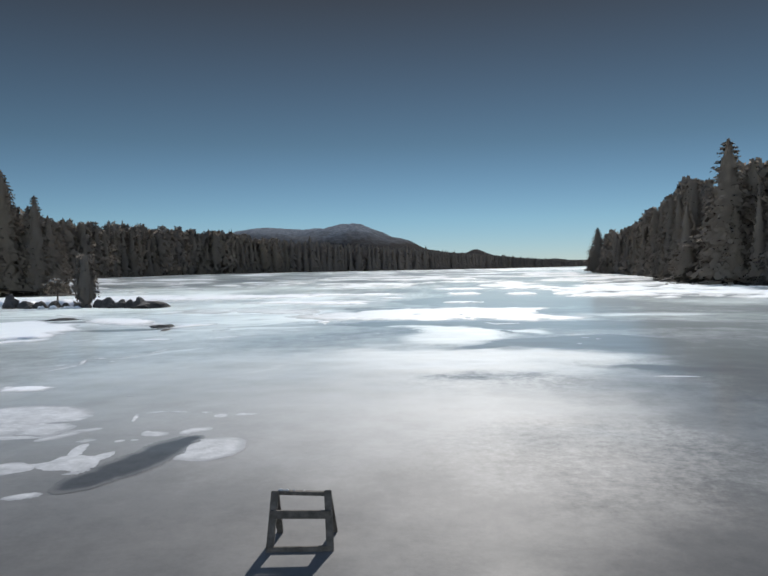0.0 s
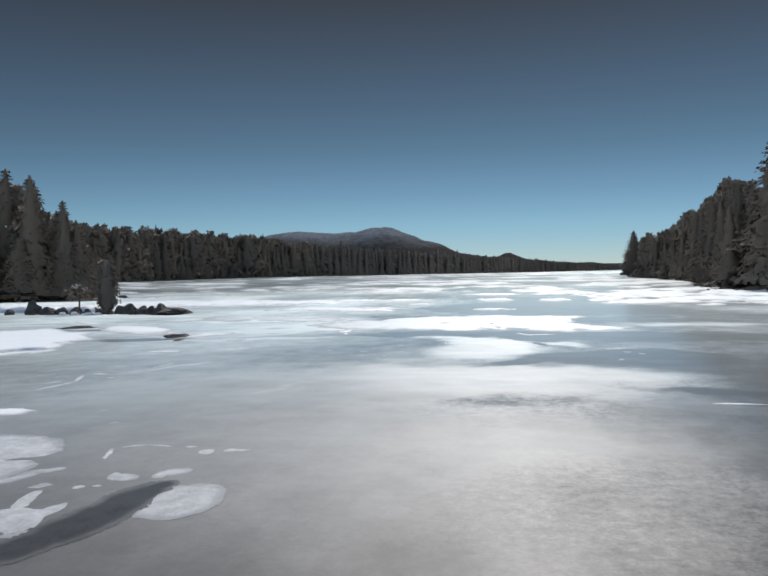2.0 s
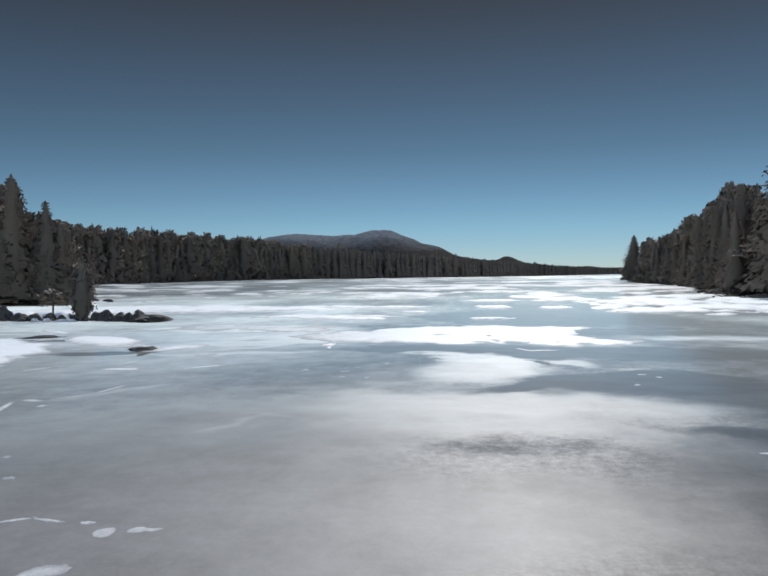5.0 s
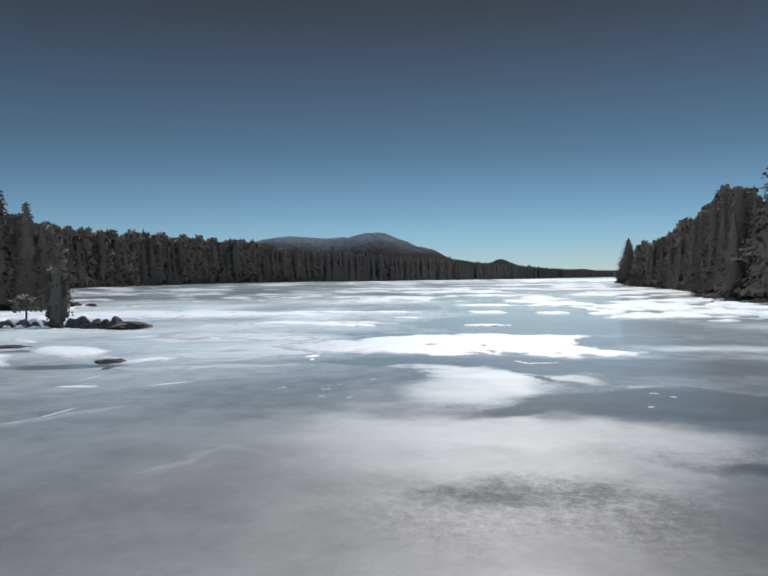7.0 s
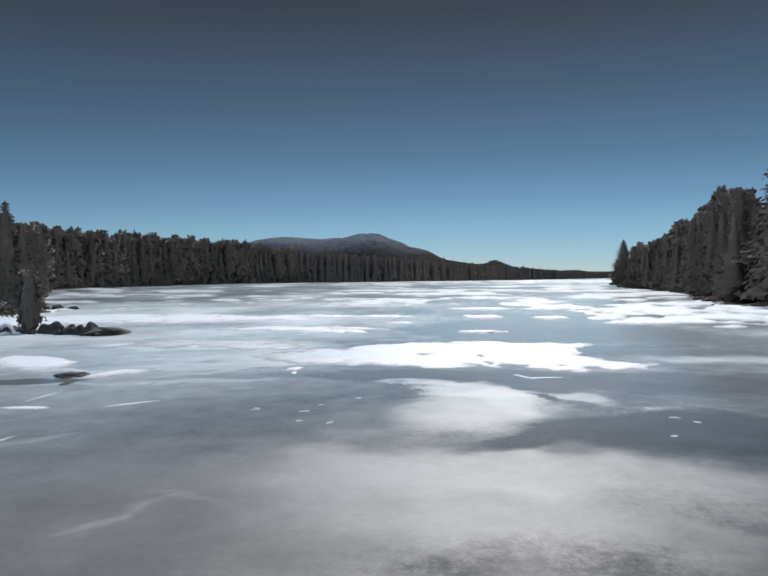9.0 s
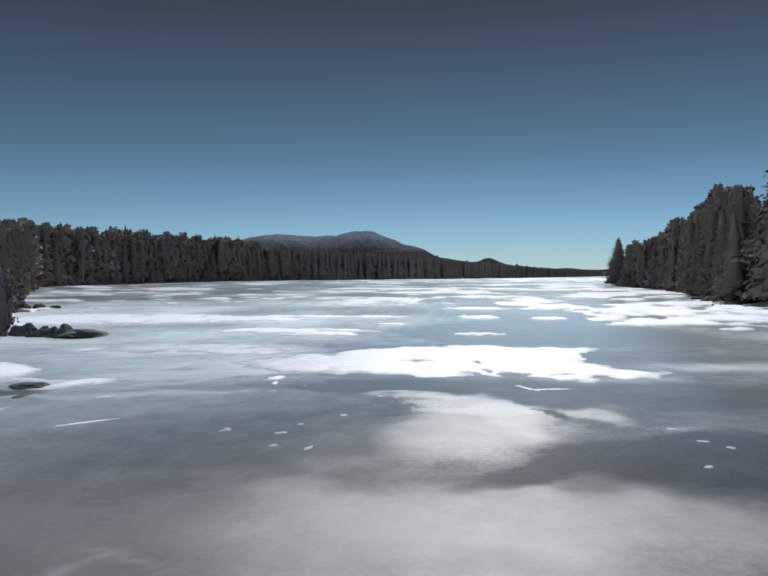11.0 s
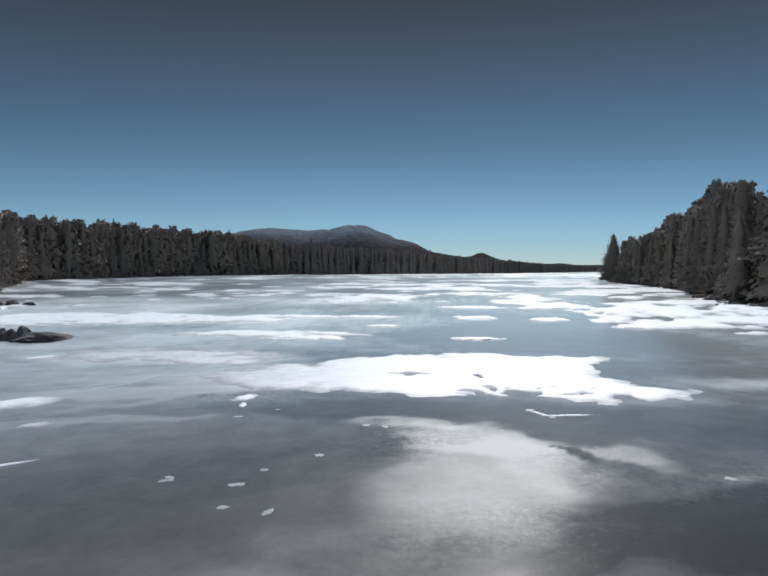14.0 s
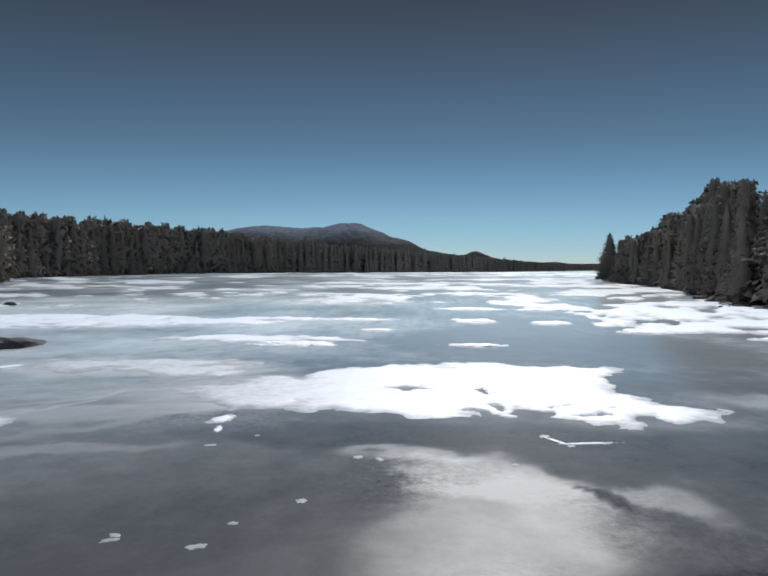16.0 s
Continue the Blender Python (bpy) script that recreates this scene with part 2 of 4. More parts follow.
# thin dusting and bare places, and a stone's shadow painted as missing frost
frost(-2.5, 7, 8.5, 8.8, 0.24, 0, 0.4)
frost(-0.5, 6.0, 5.0, 3.6, 0.08, 0, 0.5)
frost(-6.5, 15, 6.5, 6.5, 0.14, 0, 0.5)
frost(-3.6, 18.3, 2.0, 2.6, -0.05, 0, 0.6)
frost(-10, 24, 7.5, 7, 0.2, 0, 0.5)
frost(-14, 32, 9, 8, 0.14, 0, 0.5)
frost(-24, 55, 20, 18, 0.22, 0, 0.5)
frost(1.9, 13.9, 3.9, 1.9, 0.27, -6, 0.3)
frost(2.0, 14.6, 3.7, 1.0, 0.22, -6, 0.5)
frost(2.0, 10.6, 3.2, 3.0, 0.14, 0, 0.6)
frost(1.6, 6.8, 4.0, 2.6, 0.14, 0, 0.6)
frost(-1.6, 8.0, 2.6, 2.4, 0.14, 0, 0.6)
frost(1.55, 21.2, 1.45, 1.05, 0.54, -24, 0.2)
frost(0.4, 22.45, 1.1, 0.34, 0.4, -10, 0.3)
frost(0.3, 20.7, 0.7, 0.6, -0.06, 0, 0.6)
frost(1.7, 18.5, 0.9, 1.4, 0.11, -24, 0.5)
frost(0.9, 17.0, 1.1, 1.2, 0.07, 0, 0.6)
frost(2.2, 19.9, 0.6, 1.1, 0.16, 0, 0.4)
frost(1.5, 19.4, 1.35, 1.8, 0.42, -18, 0.45)
frost(0.1, 18.4, 1.5, 2.2, 0.08, -15, 0.6)
frost(-1.2, 17.6, 2.2, 2.4, 0.07, 0, 0.6)
frost(3.6, 20.45, 0.65, 0.48, 0.36, -12, 0.35)
frost(2.85, 20.5, 0.14, 0.75, -0.75, 16, 0.4)
frost(5.2, 19.0, 1.2, 0.3, 0.26, -35, 0.6)
frost(-4.2, 11.5, 4.2, 4.6, 0.06, 0, 0.5)
frost(10.0, 27.7, 2.6, 0.9, 0.28, 0, 0.6)
frost(4.9, 17.4, 2.5, 1.6, -0.38, 8, 0.2)
frost(2.3, 16.8, 1.5, 0.62, -0.45, 34, 0.3)
frost(0.95, 11.6, 0.6, 0.4, -0.3, 0, 0.7)
frost(2.2, 11.4, 0.6, 0.3, -0.14, 0, 0.8)
frost(5.2, 12.3, 1.3, 0.35, -0.35, -10, 0.5)
frost(0.5, 23.9, 5, 1.0, -0.16, 3)
frost(-6.5, 21, 4, 3, 0.03, 0, 0.6)
frost(6, 22.8, 6, 1.6, -0.2, -4)
frost(-2.5, 13.0, 4.5, 3.0, 0.06, 0, 0.5)
# painted shade: grey shadow left of the low stone, made by less frost
frost(-10.2, 22.1, 1.4, 0.4, -0.5, 10)
frost(-14, 26, 2.2, 0.6, -0.4)
frost(7.0, 10.5, 4, 6, -0.2, 0, 0.6)
frost(5.0, 5.0, 3, 5, -0.1, 0, 0.7)
frost(6, 40, 6, 6, -0.25)
frost(-7.8, 31.8, 4.3, 1.9, 0.4)
frost(-3.0, 28.2, 3.2, 2.2, 0.4)
frost(-6.0, 25.6, 3.4, 0.7, 0.3, 14)
# darker core of the painted shadow beside the low stone
frost(-10.2, 22.6, 1.3, 0.3, -0.6, 12, 0.4)
frost(-6.5, 15.6, 1.0, 0.12, 0.25, 56, 0.6)
frost(-2.2, 5.5, 3.6, 5.0, 0.13, 0, 0.6)
frost(-3.35, 12.5, 0.5, 0.12, 0.2, 50, 0.6)
frost(-2.75, 13.25, 0.55, 0.1, 0.2, 0, 0.6)
frost(-6.5, 22.2, 2.6, 0.3, 0.25, 12)
frost(-7.45, 26.3, 1.4, 0.1, 0.35, 71, 0.6)
frost(-7.2, 27.4, 1.5, 0.1, 0.25, 44, 0.6)
frost(-5.8, 24.3, 1.6, 0.3, 0.2, 55, 0.7)


def build_ice():
    xs, ys = spread(-9, 9, 0.12, 4500), spread(1.5, 33, 0.12, 4500)
    X, Y = np.meshgrid(xs, ys)
    f = 0.24 - 0.1 * smooth(33, 42, Y) * smooth(-9, 0, X) + (0.1 + 0.26 * smooth(15, 30, Y)) * fbm(X * 0.16, Y * 0.16, 11, 5) + 0.2 * fbm(X * 0.05, Y * 0.08, 12, 3) + 0.1 * fbm(X * 2.2, Y * 1.6, 16, 5)
    wx, wy = X + 0.9 * fbm(X * 0.7, Y * 0.7, 13, 6), Y + 1.1 * fbm(X * 0.7, Y * 0.7, 14, 6)
    for cx, cy, rx, ry, amount, turn, edge in BLOBS:
        u = ((wx - cx) * math.cos(turn) + (wy - cy) * math.sin(turn)) / rx
        v = (-(wx - cx) * math.sin(turn) + (wy - cy) * math.cos(turn)) / ry
        f = f + amount * (1 - smooth(1 - edge, 1 + edge, np.hypot(u, v)))
    torn = np.full(X.shape, 0.2)
    for cx, cy, rx, ry, amount in ((1.4, 11.2, 2.0, 1.3, 0.75), (2.2, 6.2, 2.2, 2.0, 0.6), (1.6, 17.2, 1.3, 1.5, 0.6), (0.6, 21.6, 1.2, 0.9, 0.7), (4.8, 19.0, 1.6, 1.0, 0.6), (0.35, 20.7, 1.0, 0.9, 0.7), (2.8, 20.2, 1.0, 1.2, 0.5), (4.2, 13.2, 1.6, 1.0, 0.4), (-4.0, 25.0, 2.0, 1.4, 0.5)):
        torn = torn + amount * (1 - smooth(0.4, 1.2, np.hypot((wx - cx) / rx, (wy - cy) / ry)))
    near = 1 - smooth(30, 80, np.hypot(X, Y))
    Z = 0.012 * fbm(X * 0.8, Y * 0.8, 15, 3) * near
    verts = np.stack([X.ravel(), Y.ravel(), Z.ravel()], 1)
    me = mesh_of("ground", verts, grid_faces(len(xs), len(ys)), ICE, True)
    at = me.attributes.new("frost", "FLOAT", "POINT")
    at.data.foreach_set("value", np.clip(f, 0, 1).ravel().astype(np.float32))
    at = me.attributes.new("broken", "FLOAT", "POINT")
    at.data.foreach_set("value", torn.ravel().astype(np.float32))
    tagged(new("ground", me), "grey frozen lake surface dusted with frost", "ice", kind="structure")


build_ice()


# ---- snow on the ice ----
def lay_depth(me, values):
    at = me.attributes.new("depth", "FLOAT", "POINT")
    at.data.foreach_set("value", values.astype(np.float32))


def drift(cx, cy, rx, ry, height=0.06, turn=0.0, ragged=0.8, power=2.0, seed=1, freq=1.0, thin=1.0, label="wind-packed white snow drift lying on the lake ice"):
    """A shallow mound whose ragged edge runs out on the ice."""
    n = int(min(90, 22 + 60 * min(rx, ry) + 12 * max(rx, ry)))
    u, v = np.meshgrid(np.linspace(-1.45, 1.45, int(n * min(2.2, max(1, rx / ry)))), np.linspace(-1.45, 1.45, int(n * min(2.2, max(1, ry / rx)))))
    s = freq / math.sqrt(rx * ry)
    wu = u + 0.35 * fbm(u * 2.3 + seed, v * 2.3, seed + 70, 4)
    wv = v + 0.35 * fbm(u * 2.3, v * 2.3 + seed, seed + 80, 4)
    f = 1 - np.abs(wu) ** power - np.abs(wv) ** power + ragged * 1.6 * fbm(u * rx * s * 2.2 + seed * 9.1, v * ry * s * 2.2, seed, 7)
    z = height * np.where(f > 0, f * f / (0.3 + f * f), 1.5 * f) * (1 + 0.4 * fbm(u * rx * 2, v * ry * 2, seed + 40, 3)) + 0.003
    c, si = math.cos(radians(turn)), math.sin(radians(turn))
    x, y = u * rx * c - v * ry * si, u * rx * si + v * ry * c
    quads = grid_faces(u.shape[1], u.shape[0], f > -0.02)
    verts, quads = compact(np.stack([x.ravel(), y.ravel(), np.maximum(z.ravel(), -0.05), f.ravel()], 1), quads)
    me = mesh_of("snow_drift", verts[:, :3], quads, SNOW, True)
    lay_depth(me, np.clip(verts[:, 3] * 1.1, 0, 1) * thin)
    ob = new("snow_drift", me)
    ob.location = (cx, cy, 0)
    return tagged(ob, label, "snow", "snow drifts on the ice")


def largest_piece(mask):
    """Of the marked points of a grid, those of the largest connected patch."""
    label, sizes = np.zeros(mask.shape, int), [0]
    for start in zip(*np.nonzero(mask)):
        if label[start]:
            continue
        sizes.append(0)
        label[start], queue = len(sizes) - 1, [start]
        while queue:
            i, j = queue.pop()
            sizes[-1] += 1
            for a, b in ((i + 1, j), (i - 1, j), (i, j + 1), (i, j - 1)):
                if 0 <= a < mask.shape[0] and 0 <= b < mask.shape[1] and mask[a, b] and not label[a, b]:
                    label[a, b] = len(sizes) - 1
                    queue.append((a, b))
    return label, sizes, label == int(np.argmax(sizes))


def outline(spots, holes, ragged, freq, seed, step, warp):
    """Ellipses (x, y, rx, ry, turn) run together, with holes: the grid, and how deep each point lies inside."""
    x0, x1 = min(p[0] - p[2] for p in spots) - 0.9, max(p[0] + p[2] for p in spots) + 0.9
    y0, y1 = min(p[1] - max(p[2:4]) for p in spots) - 0.9, max(p[1] + max(p[2:4]) for p in spots) + 0.9
    X, Y = np.meshgrid(np.arange(x0, x1, step), np.arange(y0, y1, step))
    wx, wy = X + 0.8 * warp * fbm(X * freq, Y * freq, seed + 1, 5), Y + 1.3 * warp * fbm(X * freq * 1.3, Y * freq, seed + 2, 5)
    grow, cut = np.full(X.shape, -9.0), np.zeros(X.shape)
    for group, sign in ((spots, 1), (holes, -1)):
        for cx, cy, rx, ry, turn in group:
            c, si = math.cos(radians(turn)), math.sin(radians(turn))
            q = np.hypot(((wx - cx) * c + (wy - cy) * si) / rx, (-(wx - cx) * si + (wy - cy) * c) / ry)
            if sign > 0:
                grow = np.maximum(grow, (1 - q) * max(0.25, min(rx, ry)))
            else:
                cut = cut + 0.9 * (1 - smooth(0.4, 1.2, q))
    return X, Y, np.clip(grow, -2, 0.8) + ragged * fbm(X * freq * 1.6, Y * freq * 1.6, seed, 7) - cut


def bare_patch(spots, holes, seed, label):
    """Dark ice with no frost on it."""
    X, Y, f = outline(spots, holes, 0.05, 3.0, seed, 0.03, 0.06)
    ox, oy = X.mean(), Y.mean()
    verts, quads = compact(np.stack([X.ravel() - ox, Y.ravel() - oy, (0.004 + 0.012 * fbm(X * 0.8, Y * 0.8, 15, 3)).ravel(), (0.42 * (1 - smooth(0, 0.1, f)) + 0.16 * fbm(X * 3, Y * 3, seed + 9, 4) + 0.15).ravel()], 1), grid_faces(X.shape[1], X.shape[0], largest_piece(f > -0.01)[2]))
    me = mesh_of("bare_ice", verts[:, :3], quads, ICE, True)
    for name, values in (("frost", np.clip(verts[:, 3], 0, 1)), ("broken", np.full(len(verts), 0.2))):
        at = me.attributes.new(name, "FLOAT", "POINT")
        at.data.foreach_set("value", values.astype(np.float32))
    ob = new("bare_ice", me)
    ob.location = (ox, oy, 0)
    tagged(ob, label, "ice")


def snowfield(spots, holes, height, ragged, freq, seed, label, thin=None, step=0.075, warp=1.0, gain=1.6):
    """Snow of any outline, blown through to the ice here and there."""
    X, Y, f = outline(spots, holes, ragged, freq, seed, step, warp)
    z = height * np.where(f > 0, f * f / (0.15 + f * f), 1.5 * f) * (1 + 0.5 * fbm(X * 1.7, Y * 1.7, seed + 4, 4)) + 0.003
    ox, oy = X.mean(), Y.mean()
    quads = grid_faces(X.shape[1], X.shape[0], largest_piece(f > -0.02)[2])
    depth = np.clip(f * gain, 0, 1) * (np.interp(X, *thin) if thin else 1.0)
    verts, quads = compact(np.stack([X.ravel() - ox, Y.ravel() - oy, np.maximum(z.ravel(), -0.05), depth.ravel()], 1), quads)
    me = mesh_of("snow_drift", verts[:, :3], quads, SNOW, True)
    lay_depth(me, verts[:, 3])
    ob = new("snow_drift", me)
    ob.location = (ox, oy, 0)
    return tagged(ob, label, "snow", "snow drifts on the ice")


# the long bar across the way, thin at its western end
snowfield([(3.3, 30.1, 2.7, 3.6, 0), (5.4, 32.0, 1.3, 0.7, -5), (0.4, 29.0, 3.4, 3.7, 8), (-2.5, 28.1, 2.8, 2.1, 0), (4.7, 26.8, 1.5, 2.1, 0), (5.8, 26.1, 1.1, 0.6, -10)],
          [(0.75, 28.45, 0.85, 0.18, -4), (2.34, 28.28, 0.3, 0.24, 0), (3.3, 26.0, 0.7, 0.35, 0), (2.5, 26.7, 0.22, 0.35, 0), (6.6, 30.3, 0.8, 0.9, 0), (1.6, 27.5, 0.15, 0.12, 0), (4.4, 25.6, 0.5, 0.16, 10), (3.9, 26.6, 0.2, 0.16, 0), (4.9, 26.2, 0.3, 0.14, 0), (2.9, 27.2, 0.14, 0.12, 0), (1.0, 28.9, 0.2, 0.12, 0), (2.0, 25.9, 0.4, 0.2, 0)],
          0.05, 0.75, 0.9, 3, "long bright snow bar lying across the lake ice", ((-5, -2.5, 0.0, 1.6), (0.22, 0.42, 0.7, 1.0)))
snowfield([(-8.3, 32.2, 3.4, 1.5, 4), (-6.2, 31.2, 1.9, 1.4, -10)], [(-9, 31.3, 0.8, 0.3, 0)], 0.02, 1.1, 0.8, 5, "thin grey dusting of snow blown over the ice", ((-12, -5), (0.22, 0.34)), 0.1)
# beside the sawhorse and towards the shore
SLAB = "thin flat slab of pale snow on the ice"
near_slabs = (
        ([(-2.6, 6.37, 0.44, 0.54, 0)], [(-3.47, 6.4, 0.58, 1.3, 0)]),
        ([(-3.52, 7.08, 0.18, 0.11, 0), (-3.62, 7.1, 0.08, 0.16, 10)], []),
        ([(-2.97, 7.28, 0.18, 0.11, 35), (-3.08, 7.15, 0.07, 0.1, 0)], []),
        ([(-2.91, 8.15, 0.15, 0.14, 0)], []),
        ([(-2.62, 8.2, 0.1, 0.12, 0), (-2.5, 8.24, 0.1, 0.05, 0)], []))
west_slabs = (
        ([(-5.95, 7.95, 1.1, 0.95, 0), (-5.1, 7.35, 0.35, 0.4, 0), (-5.35, 6.85, 0.5, 0.2, 10)], [(-5.0, 7.75, 0.3, 0.06, 20)]),
        ([(-4.52, 7.28, 0.3, 0.1, 35), (-4.72, 6.95, 0.36, 0.09, 55)], []),
        ([(-3.95, 5.74, 0.48, 0.42, 0), (-3.68, 6.0, 0.22, 0.46, -8), (-4.12, 6.3, 0.22, 0.5, 10), (-4.5, 5.55, 0.55, 0.24, 0)], [(-3.87, 6.3, 0.08, 0.24, 0), (-4.35, 5.9, 0.15, 0.12, 0)]),
        ([(-3.82, 6.71, 0.1, 0.06, 10)], []),
        ([(-3.64, 6.74, 0.08, 0.05, 10)], []),
        ([(-3.85, 4.68, 0.16, 0.07, 20)], []))
bare_patch([(-3.08, 6.3, 0.62, 0.27, 80), (-3.22, 5.75, 0.7, 0.3, 72), (-3.42, 5.25, 0.45, 0.24, 66), (-2.93, 6.78, 0.2, 0.12, 60)], [], 58, "dark bare ice beside a thin snow slab")
for k, (spots, holes) in enumerate(near_slabs + west_slabs):
    snowfield(spots, holes, 0.02, 0.06, 3.0, 60 + 6 * k, SLAB, ((-9, 9), (0.17, 0.17)), 0.022, 0.08, 10.0)
for k, (x, y, rx, ry, turn) in enumerate(((-7.8, 12.9, 0.55, 0.07, 76), (-7.82, 13.9, 0.5, 0.05, 108), (-7.65, 14.5, 0.26, 0.1, -15), (-7.1, 14.9, 0.35, 0.04, 50), (-6.75, 15.8, 0.65, 0.04, 80), (-8.1, 13.35, 0.22, 0.07, 56),
                                          (-4.13, 8.0, 0.27, 0.03, 105), (-3.97, 8.38, 0.18, 0.03, 30), (-3.62, 8.4, 0.18, 0.03, -12), (-3.2, 8.36, 0.08, 0.04, 0), (-10.2, 18.7, 0.45, 0.08, 62), (-8.35, 20.1, 0.8, 0.06, 87), (-12.6, 29.2, 1.3, 0.07, 92), (-11.6, 23.25, 0.55, 0.09, 52), (-7.15, 14.0, 0.08, 0.08, 0))):
    drift(x, y, rx, ry * 1.2, 0.006, turn, 0.9, 2.0, 130 + k, 1.8, 0.3, "thin broken line of pale snow on the ice")
drift(-7.2, 10.4, 0.55, 0.3, 0.03, 0, 0.6, 2.0, 14)
snowfield([(-14.7, 22.5, 2.5, 2.3, 0), (-16.3, 24.9, 2.2, 1.6, 10), (-13.3, 20.4, 1.5, 1.7, 0), (-12.4, 18.5, 1.5, 0.42, 44)], [(-12.5, 19.5, 0.8, 0.2, 42), (-11.9, 21.9, 0.5, 0.3, 30)], 0.08, 0.45, 0.9, 15, "broad white snow patch beside the rocky point", None, 0.1)
snowfield([(-12.15, 25.95, 2.7, 1.15, -49), (-13.5, 27.4, 0.9, 0.45, 15), (-10.0, 24.3, 1.0, 0.4, -20)], [], 0.14, 0.2, 0.9, 16, "slanting white snow mound on the lake ice", None, 0.06, 0.5)
snowfield([(-8.5, 23.8, 1.15, 0.6, 55), (-9.2, 24.1, 0.6, 0.25, -10)], [], 0.06, 0.2, 1.2, 17, "small bright snow patch beside a low stone", None, 0.04, 0.4)
drift(-7.9, 18.76, 0.55, 0.17, 0.03, 0, 0.35, 2.0, 28)
drift(-5.93, 19.3, 0.56, 0.07, 0.02, 41, 0.3, 2.0, 29)
drift(-6.8, 22.0, 0.3, 0.2, 0.01, 40, 1.0, 2.0, 30, 1.3, 0.3)
drift(-12.0, 31.4, 0.6, 0.24, 0.04, 60, 0.4, 2.0, 34)
drift(-16.2, 29.7, 1.3, 0.26, 0.04, -40, 0.7, 2.0, 35)
drift(-30.6, 60.6, 1.6, 0.8, 0.06, 0, 0.5, 2.0, 36)
for x, y, rx, k in ((-20.5, 36.1, 0.3, 0), (-19.75, 36.2, 0.34, 1), (-19.1, 36.1, 0.24, 2), (-21.3, 36.2, 0.2, 3)):
    drift(x, y, rx, 0.2, 0.2, 20 * k, 0.5, 2.0, 150 + k, 1.2, 1.0, "lump of snow caught between the shore rocks")
drift(-3.5, 24.85, 0.22, 0.4, 0.04, -20, 0.7, 2.0, 37, 1.2)
drift(3.6, 23.4, 0.5, 0.06, 0.015, 8, 0.9, 2.0, 38)
drift(3.06, 23.52, 0.32, 0.05, 0.012, -60, 0.9, 2.0, 47)
drift(-3.33, 24.05, 0.08, 0.24, 0.02, 10, 0.8, 2.0, 48)
drift(5.0, 11.33, 0.42, 0.05, 0.015, -6, 0.2, 2.0, 19)
for k, (x, y) in enumerate(((-1.82, 19.37), (-2.02, 18.7), (-1.4, 17.67), (-2.0, 17.8), (-3.1, 18.95), (-3.13, 22.9), (-2.46, 23.6), (-0.49, 22.3),
                            (-0.13, 22.2), (3.24, 23.2), (3.9, 23.4), (2.9, 23.86), (2.06, 22.0), (4.96, 19.3), (5.15, 18.4), (5.42, 18.0), (4.6, 16.9), (-1.1, 20.2),
                            (-5.54, 10.6), (-4.91, 9.7), (-3.1, 18.8), (-2.1, 18.65), (-10.0, 19.6))):
    drift(x, y, 0.06 + 0.025 * (k % 3), 0.05 + 0.025 * (k % 2), 0.006, 37 * k, 1.0, 2.0, 100 + k, 1.0, 0.04, "small crumb of white snow on the grey ice")
snowfield([(-26.0, 40.4, 4.4, 1.7, 2), (-22.0, 40.0, 2.2, 1.1, 0)], [(-24.6, 41.6, 1.2, 0.4, 0)], 0.42, 0.5, 0.7, 90, "thick white snow drift banked behind the shore rocks", None, 0.12)
drift(-20.9, 35.1, 1.9, 0.22, 0.03, 29, 0.5, 2.0, 91, 1.2, 0.8, "thin line of snow along the shore rocks")
# farther out
drift(4.4, 51, 1.3, 1.5, 0.12, 0, 0.7, 2.0, 20)
drift(8.7, 50, 1.1, 1.2, 0.12, 0, 0.7, 2.0, 21)
drift(3.1, 38.5, 1.2, 0.5, 0.08, 0, 0.8, 2.0, 22)
drift(-4.2, 38.3, 1.7, 0.9, 0.10, 8, 0.9, 2.0, 23)
snowfield([(-18.5, 48.6, 7.5, 4.6, 0), (-12, 48.2, 5.5, 2.0, 4), (-7.5, 50.8, 3.5, 1.2, 6)], [(-17, 52, 2.5, 0.5, 0), (-11, 50, 2, 0.4, 0)], 0.14, 2.0, 0.55, 24, "wide white snow field on the lake ice", None, 0.16)
snowfield([(-7.4, 40.3, 3.6, 1.3, 0), (-3.6, 40.2, 1.6, 0.4, 4)], [], 0.1, 0.8, 0.6, 25, "long white snow streak on the lake ice", None, 0.12)
drift(-2.6, 51.2, 2.5, 0.8, 0.12, 4, 0.7, 2.0, 39)
drift(-1.1, 44.6, 0.9, 0.6, 0.1, 20, 0.8, 2.0, 40)
drift(5.2, 62.5, 2.8, 1.0, 0.12, 0, 0.6, 2.0, 41)
drift(10.3, 62.0, 2.0, 0.8, 0.12, 0, 0.7, 2.0, 42)
drift(12.4, 44.8, 1.5, 0.7, 0.1, -4, 0.8, 2.0, 43)
drift(-24, 46, 6, 4, 0.08, 0, 0.6, 2.0, 27, 1.6)


